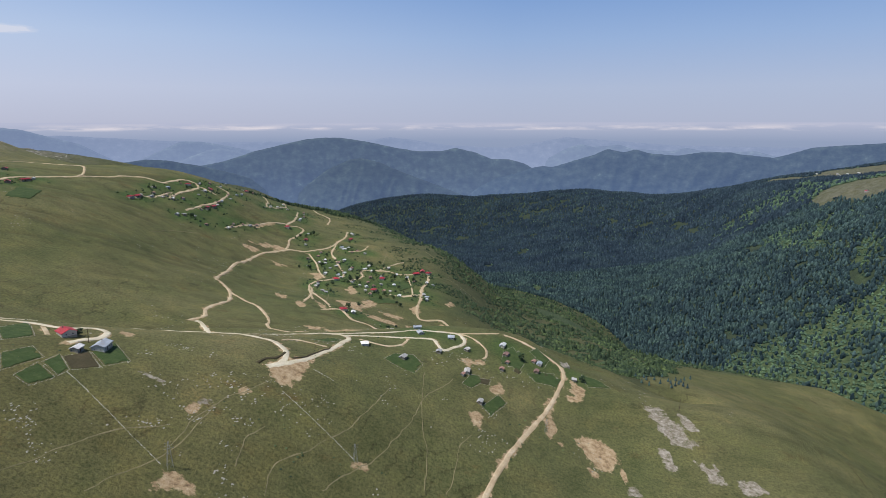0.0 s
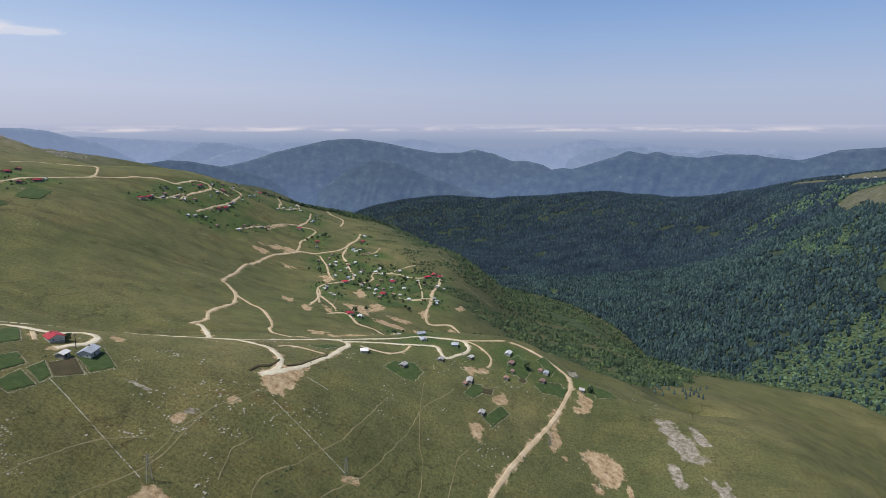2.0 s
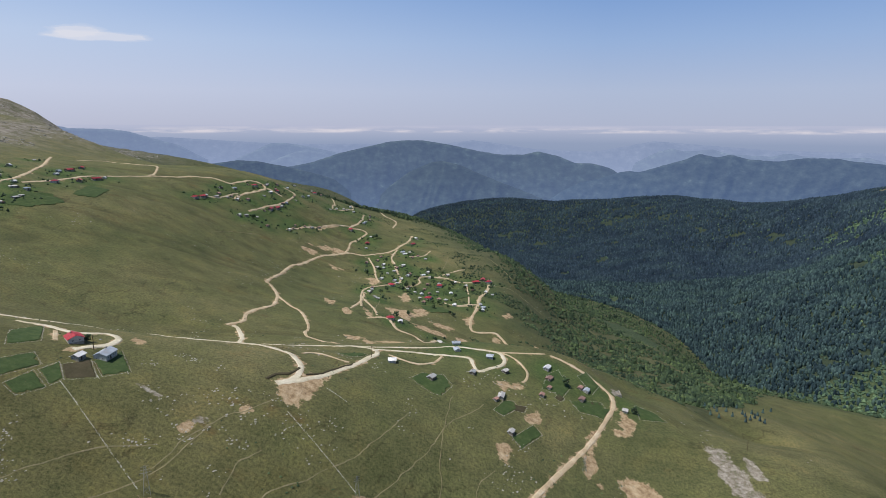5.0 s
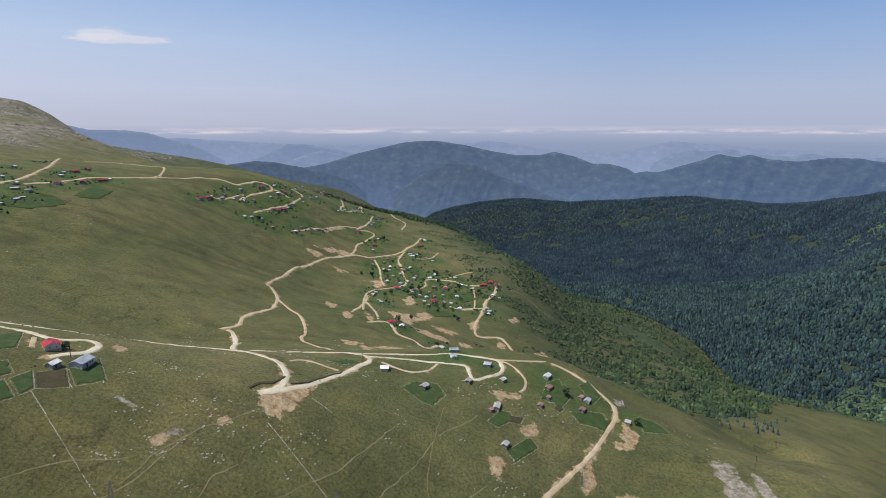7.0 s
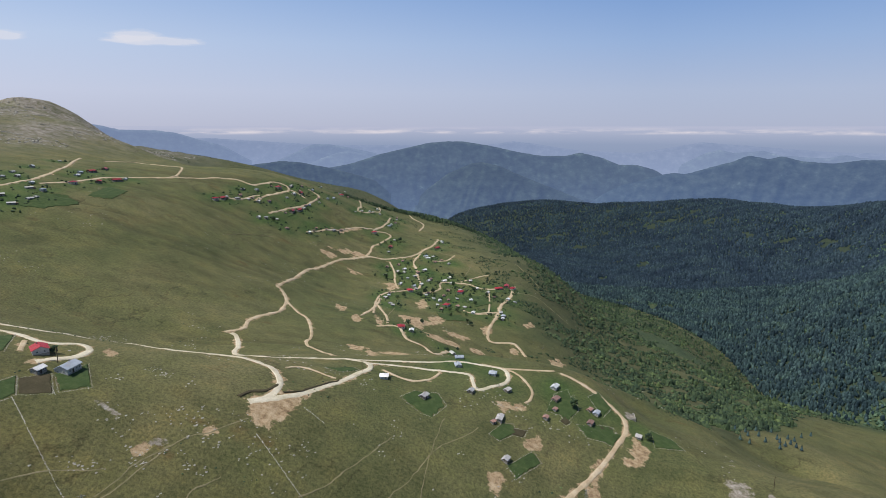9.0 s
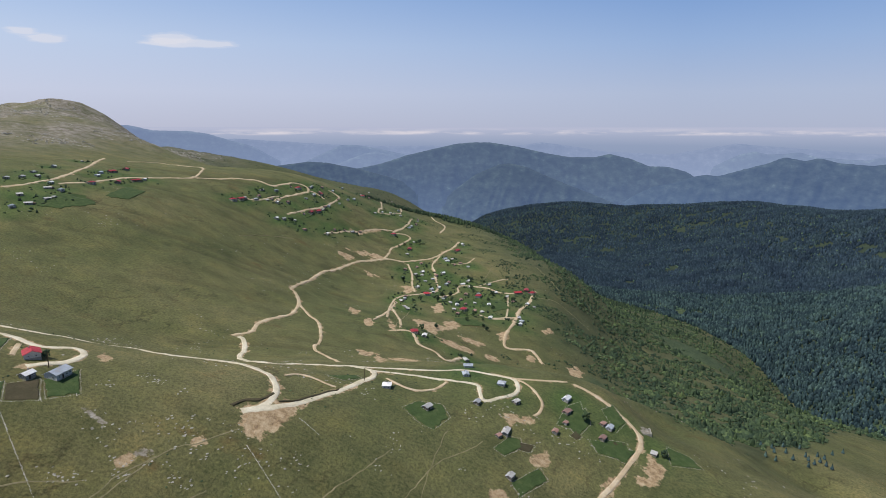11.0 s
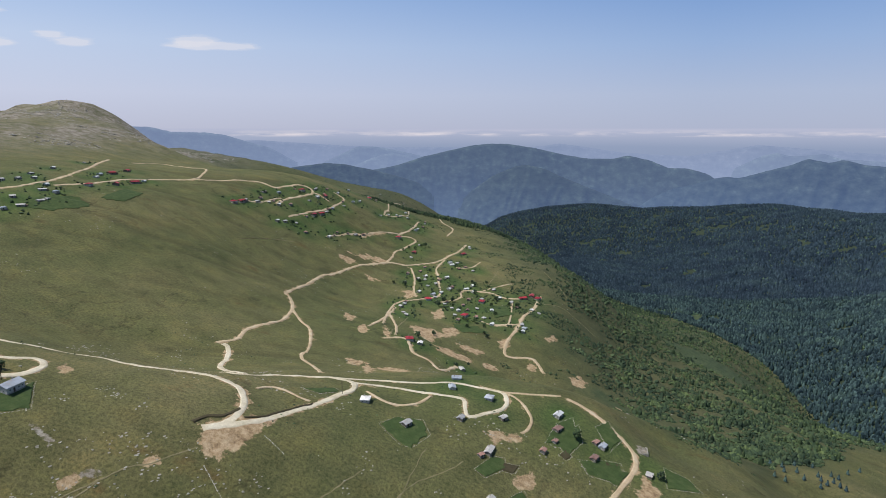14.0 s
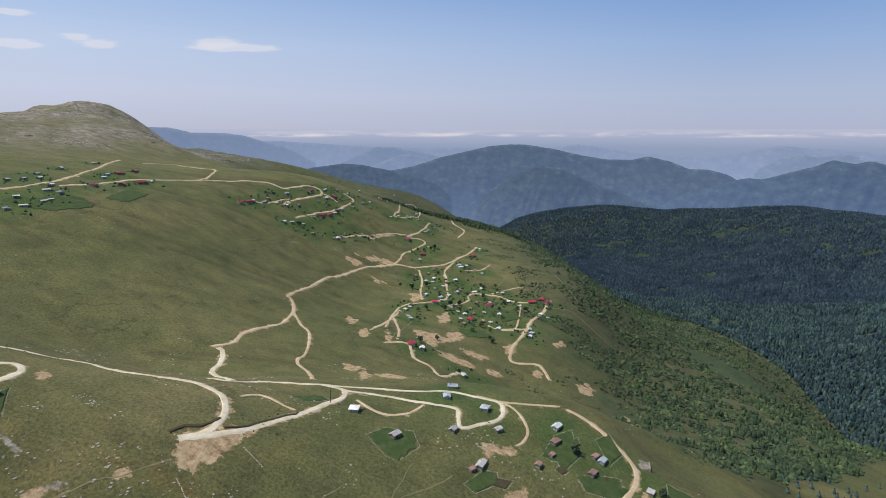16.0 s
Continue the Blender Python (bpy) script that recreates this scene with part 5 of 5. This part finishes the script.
rng = np.random.default_rng(31)
settle(rng, RED_ROOFS, [
    lambda: house("red", "gable", 11.5, 9.5, 2.2, 2.6, "red sheet-roofed mountain house with rendered upper wall", RENDERED),
    lambda: house("red", "hip", 10.5, 8.5, 1.6, 2.6, "square house under a red hipped sheet roof", RENDERED),
    lambda: house("red", "gable", 13.0, 7.5, 1.2, 2.4, "long low house with a faded red roof", TIMBER, sheds=True),
])
settle(rng, RUST_ROOFS, [
    lambda: house("rust", "gable", 8.0, 5.6, 1.4, 2.2, "weathered board house under a rusty sheet roof", TIMBER, sheds=True),
    lambda: house("rust", "gable", 6.8, 5.0, 1.4, 2.2, "weathered board house under a rusty sheet roof", TIMBER, sheds=True),
    lambda: house("rust", "gable", 5.4, 4.4, 1.8, 2.0, "small stone house with a rusty brown roof", MASONRY),
])
settle(rng, WHITE_ROOFS, [
    lambda: house("white", "hip", 8.5, 7.5, 1.4, 2.4, "pale house under a bright zinc hipped roof", RENDERED),
    lambda: house("white", "gable", 9.5, 6.0, 1.0, 2.4, "low rendered house with a bright zinc roof", RENDERED),
    lambda: house("white", "gable", 7.0, 5.5, 2.0, 2.2, "small stone house under bright zinc sheets", MASONRY),
])
settle(rng, GREY_ROOFS, [
    lambda: house("blue", "gable", 12.5, 9.0, 0.8, 3.4, "pale house under a grey-blue sheet roof", RENDERED),
    lambda: house("grey", "gable", 8.0, 6.0, 2.0, 2.2, "stone and board house under a weathered grey roof", TIMBER),
    lambda: house("grey", "shed", 6.5, 5.0, 1.6, 1.2, "small stone barn with a sloping grey roof", MASONRY),
    lambda: house("grey", "gable", 11.0, 5.5, 1.6, 1.6, "long stone barn under grey sheets with a lean-to", MASONRY, sheds=True),
])
settle(rng, BLUE_ROOFS, [
    lambda: house("blue", "gable", 8.6, 6.0, 1.0, 2.4, "low house under a blue-grey sheet roof", RENDERED),
    lambda: house("blue", "gable", 9.0, 6.5, 1.2, 2.6, "pale house under a blue-grey sheet roof", RENDERED),
    lambda: house("blue", "hip", 8.0, 7.0, 1.8, 2.2, "stone-footed house with a blue-grey hipped roof", RENDERED),
])


settle(rng, SMALL_ROOFS, [
    lambda: house("grey", "gable", 6.8, 5.2, 2.0, 2.0, "small grey-roofed stone house in the village", MASONRY),
    lambda: house("white", "gable", 6.2, 5.0, 1.8, 2.1, "small village house under bright zinc sheets", RENDERED),
    lambda: house("rust", "gable", 6.4, 5.0, 2.0, 2.0, "small board house with a rusty roof", TIMBER),
    lambda: house("grey", "shed", 5.5, 4.2, 1.6, 1.4, "little stone byre with a sloping sheet roof", MASONRY),
])


settle(rng, FAR_HOMES, [
    lambda: house("white", "gable", 14.0, 11.0, 2.5, 4.0, "pale house on the grazed top across the valley", RENDERED),
    lambda: house("white", "hip", 13.0, 12.0, 2.5, 4.5, "bright-roofed house on the grazed top across the valley", RENDERED),
    lambda: house("red", "gable", 14.0, 10.0, 2.0, 4.0, "red-roofed house on the grazed top across the valley", RENDERED),
])


def broad_tree(seed, tall):
    """A small broadleaf tree: trunk with limbs, and a crown of many clumps with gaps."""
    rng = np.random.default_rng(seed)
    tree = new("tree")
    bm = bmesh.new()
    rings = []
    for k in range(5):
        f = k / 4
        c = Vector((0.1 * math.sin(3 * f + seed), 0.1 * math.cos(2 * f), -0.5 + f * (0.6 * tall + 0.5)))
        r = 0.2 * (1 - 0.75 * f)
        rings.append([bm.verts.new(c + Vector((r * math.cos(a), r * math.sin(a), 0))) for a in (i * math.pi / 3 for i in range(6))])
    for p, q in zip(rings, rings[1:]):
        for i in range(6):
            bm.faces.new((p[i], p[(i + 1) % 6], q[(i + 1) % 6], q[i]))
    for k in range(5):
        a = k * 1.26 + rng.uniform(-0.3, 0.3)
        beam(bm, (0, 0, tall * rng.uniform(0.25, 0.5)), (0.28 * tall * math.cos(a), 0.28 * tall * math.sin(a), tall * rng.uniform(0.5, 0.75)), 0.1)
    part("trunk", bm, BARK, tree)
    bm = bmesh.new()
    for k in range(34):
        a, q = rng.uniform(0, 6.28), 0.36 * tall * math.sqrt(rng.random())
        z = tall * rng.uniform(0.32, 0.95)
        q *= 1.15 - 0.7 * max(0, z / tall - 0.5)
        at = Vector((q * math.cos(a), q * math.sin(a), z))
        r = tall * rng.uniform(0.07, 0.14)
        for v in bmesh.ops.create_icosphere(bm, subdivisions=1, radius=r, matrix=Matrix.Translation(at))["verts"]:
            v.co = at + (v.co - at) * rng.uniform(0.6, 1.35)
    part("crown", bm, SCRUB, tree)
    return tagged(tree, "dark leafy tree standing among the houses", "tree", "village trees")


trees = [broad_tree(3, 5.0), broad_tree(8, 6.5), broad_tree(12, 4.0)]
for n, (x, y) in enumerate(TREES):
    m = Matrix.Translation((x, y, float(laid(x, y)[0]))) @ Matrix.Rotation(n * 1.7, 4, "Z")
    if n < 3:
        trees[n].matrix_basis = m
    else:
        copy_thing(trees[n % 3], m)


def small_conifer():
    tree = new("conifer")
    part("trunk", beam(bmesh.new(), (0, 0, -0.6), (0, 0, 2.2), 0.22), BARK, tree)
    sv, sf = conifer_shape(8, 5, 77)
    bm = bmesh.new()
    vs = [bm.verts.new((x * 7.5, y * 7.5, z * 4.6 + 0.3)) for x, y, z in sv]
    for f in sf:
        bm.faces.new([vs[k] for k in f])
    part("crown", bm, CONIFER, tree)
    return tagged(tree, "lone young spruce on the grassy knoll", "tree", "young spruces on the knoll")


first = None
for n, (x, y) in enumerate(KNOLL_TREES):
    m = Matrix.Translation((x, y, float(laid(x, y)[0]))) @ Matrix.Rotation(n * 2.1, 4, "Z")
    if first is None:
        first = small_conifer()
        first.matrix_basis = m
    else:
        copy_thing(first, m)


def pylon(tall=15.0):
    """A lattice power pylon with three crossarms and hanging insulators."""
    tower = new("pylon")
    half = lambda z: 1.3 * (1 - z / tall) ** 0.9 + 0.22  # noqa: E731
    for sx, sy in ((-1, -1), (1, -1), (1, 1), (-1, 1)):
        bm = bmesh.new()
        for z0, z1 in ((-0.8, 5), (5, 10), (10, tall)):
            beam(bm, (sx * half(max(z0, 0)), sy * half(max(z0, 0)), z0), (sx * half(z1), sy * half(z1), z1), 0.09)
        part("leg", bm, STEEL, tower)
    bm = bmesh.new()
    levels = [0.3, 2.6, 4.8, 6.8, 8.6, 10.2, 11.7, 13.0, 14.2]
    for z0, z1 in zip(levels, levels[1:]):
        a, b = half(z0), half(z1)
        for c in range(4):
            u = ((-1, -1), (1, -1), (1, 1), (-1, 1))
            p, q = u[c], u[(c + 1) % 4]
            beam(bm, (p[0] * a, p[1] * a, z0), (q[0] * b, q[1] * b, z1), 0.035)
            beam(bm, (q[0] * a, q[1] * a, z0), (p[0] * b, p[1] * b, z1), 0.035)
    part("lattice", bm, STEEL, tower)
    for z, w in ((11.0, 2.6), (12.6, 2.2), (14.2, 1.8)):
        bm = bmesh.new()
        for s in (-1, 1):
            beam(bm, (0, s * 0.3, z), (w, 0, z + 0.1), 0.06)
            beam(bm, (0, s * 0.3, z), (-w, 0, z + 0.1), 0.06)
        arm = part("crossarm", bm, STEEL, tower)
        for s in (-1, 1):
            part("insulator", beam(bmesh.new(), (s * w * 0.95, 0, z - 0.8), (s * w * 0.95, 0, z), 0.14), GLASS, arm)
    return tagged(tower, "grey lattice power pylon standing on bare earth", "pylon", "power pylons on the slope")


tower = None
for x, y, turned in PYLONS:
    m = Matrix.Translation((x, y, float(laid(x, y)[0]))) @ Matrix.Rotation(turned, 4, "Z") @ Matrix.Scale(0.8, 4)
    if tower is None:
        tower = pylon()
        tower.matrix_basis = m
    else:
        copy_thing(tower, m)


def ruin(x, y):
    """Roofless walls of a fallen stone house."""
    home = new("ruined_house")
    home.matrix_basis = stand(x, y, 0.1)
    for n, (x0, y0, x1, y1) in enumerate(((-4, -3, 4, -2.4), (-4, 2.4, 4, 3), (-4, -2.4, -3.4, 2.4), (3.4, -2.4, 4, 2.4))):
        m = 9
        long = x1 - x0 > y1 - y0
        bm = bmesh.new()
        rows = []
        for k in range(m):
            f = k / (m - 1)
            h = 0.4 + 1.5 * (0.5 + value_noise(np.array([k * 0.9]), np.array([n * 2.7]), 91)[0])
            ends = ((x0 + (x1 - x0) * f, y0), (x0 + (x1 - x0) * f, y1)) if long else ((x0, y0 + (y1 - y0) * f), (x1, y0 + (y1 - y0) * f))
            rows.append([bm.verts.new((*ends[0], -2)), bm.verts.new((*ends[0], h)), bm.verts.new((*ends[1], h)), bm.verts.new((*ends[1], -2))])
        for p, q in zip(rows, rows[1:]):
            for c in range(4):
                bm.faces.new((p[c], p[(c + 1) % 4], q[(c + 1) % 4], q[c]))
        bm.faces.new(rows[0])
        bm.faces.new(rows[-1][::-1])
        bmesh.ops.recalc_face_normals(bm, faces=bm.faces)
        part("broken_wall", bm, STONE, home)
    return tagged(home, "roofless stone ruin with crumbled pale walls", "ruin")


ruin(*RUIN)


def pole(x, y):
    post = new("utility_pole")
    post.matrix_basis = Matrix.Translation((x, y, float(laid(x, y)[0])))
    part("post", beam(bmesh.new(), (0, 0, -0.8), (0.1, 0, 7.5), 0.24), BARK, post)
    part("crossbar", beam(bmesh.new(), (-0.8, 0.16, 7.0), (0.9, 0.16, 7.0), 0.12), BARK, post)
    return tagged(post, "dark wooden utility pole beside the road", "utility pole", "utility poles")


for spot in POLES:
    pole(*spot)
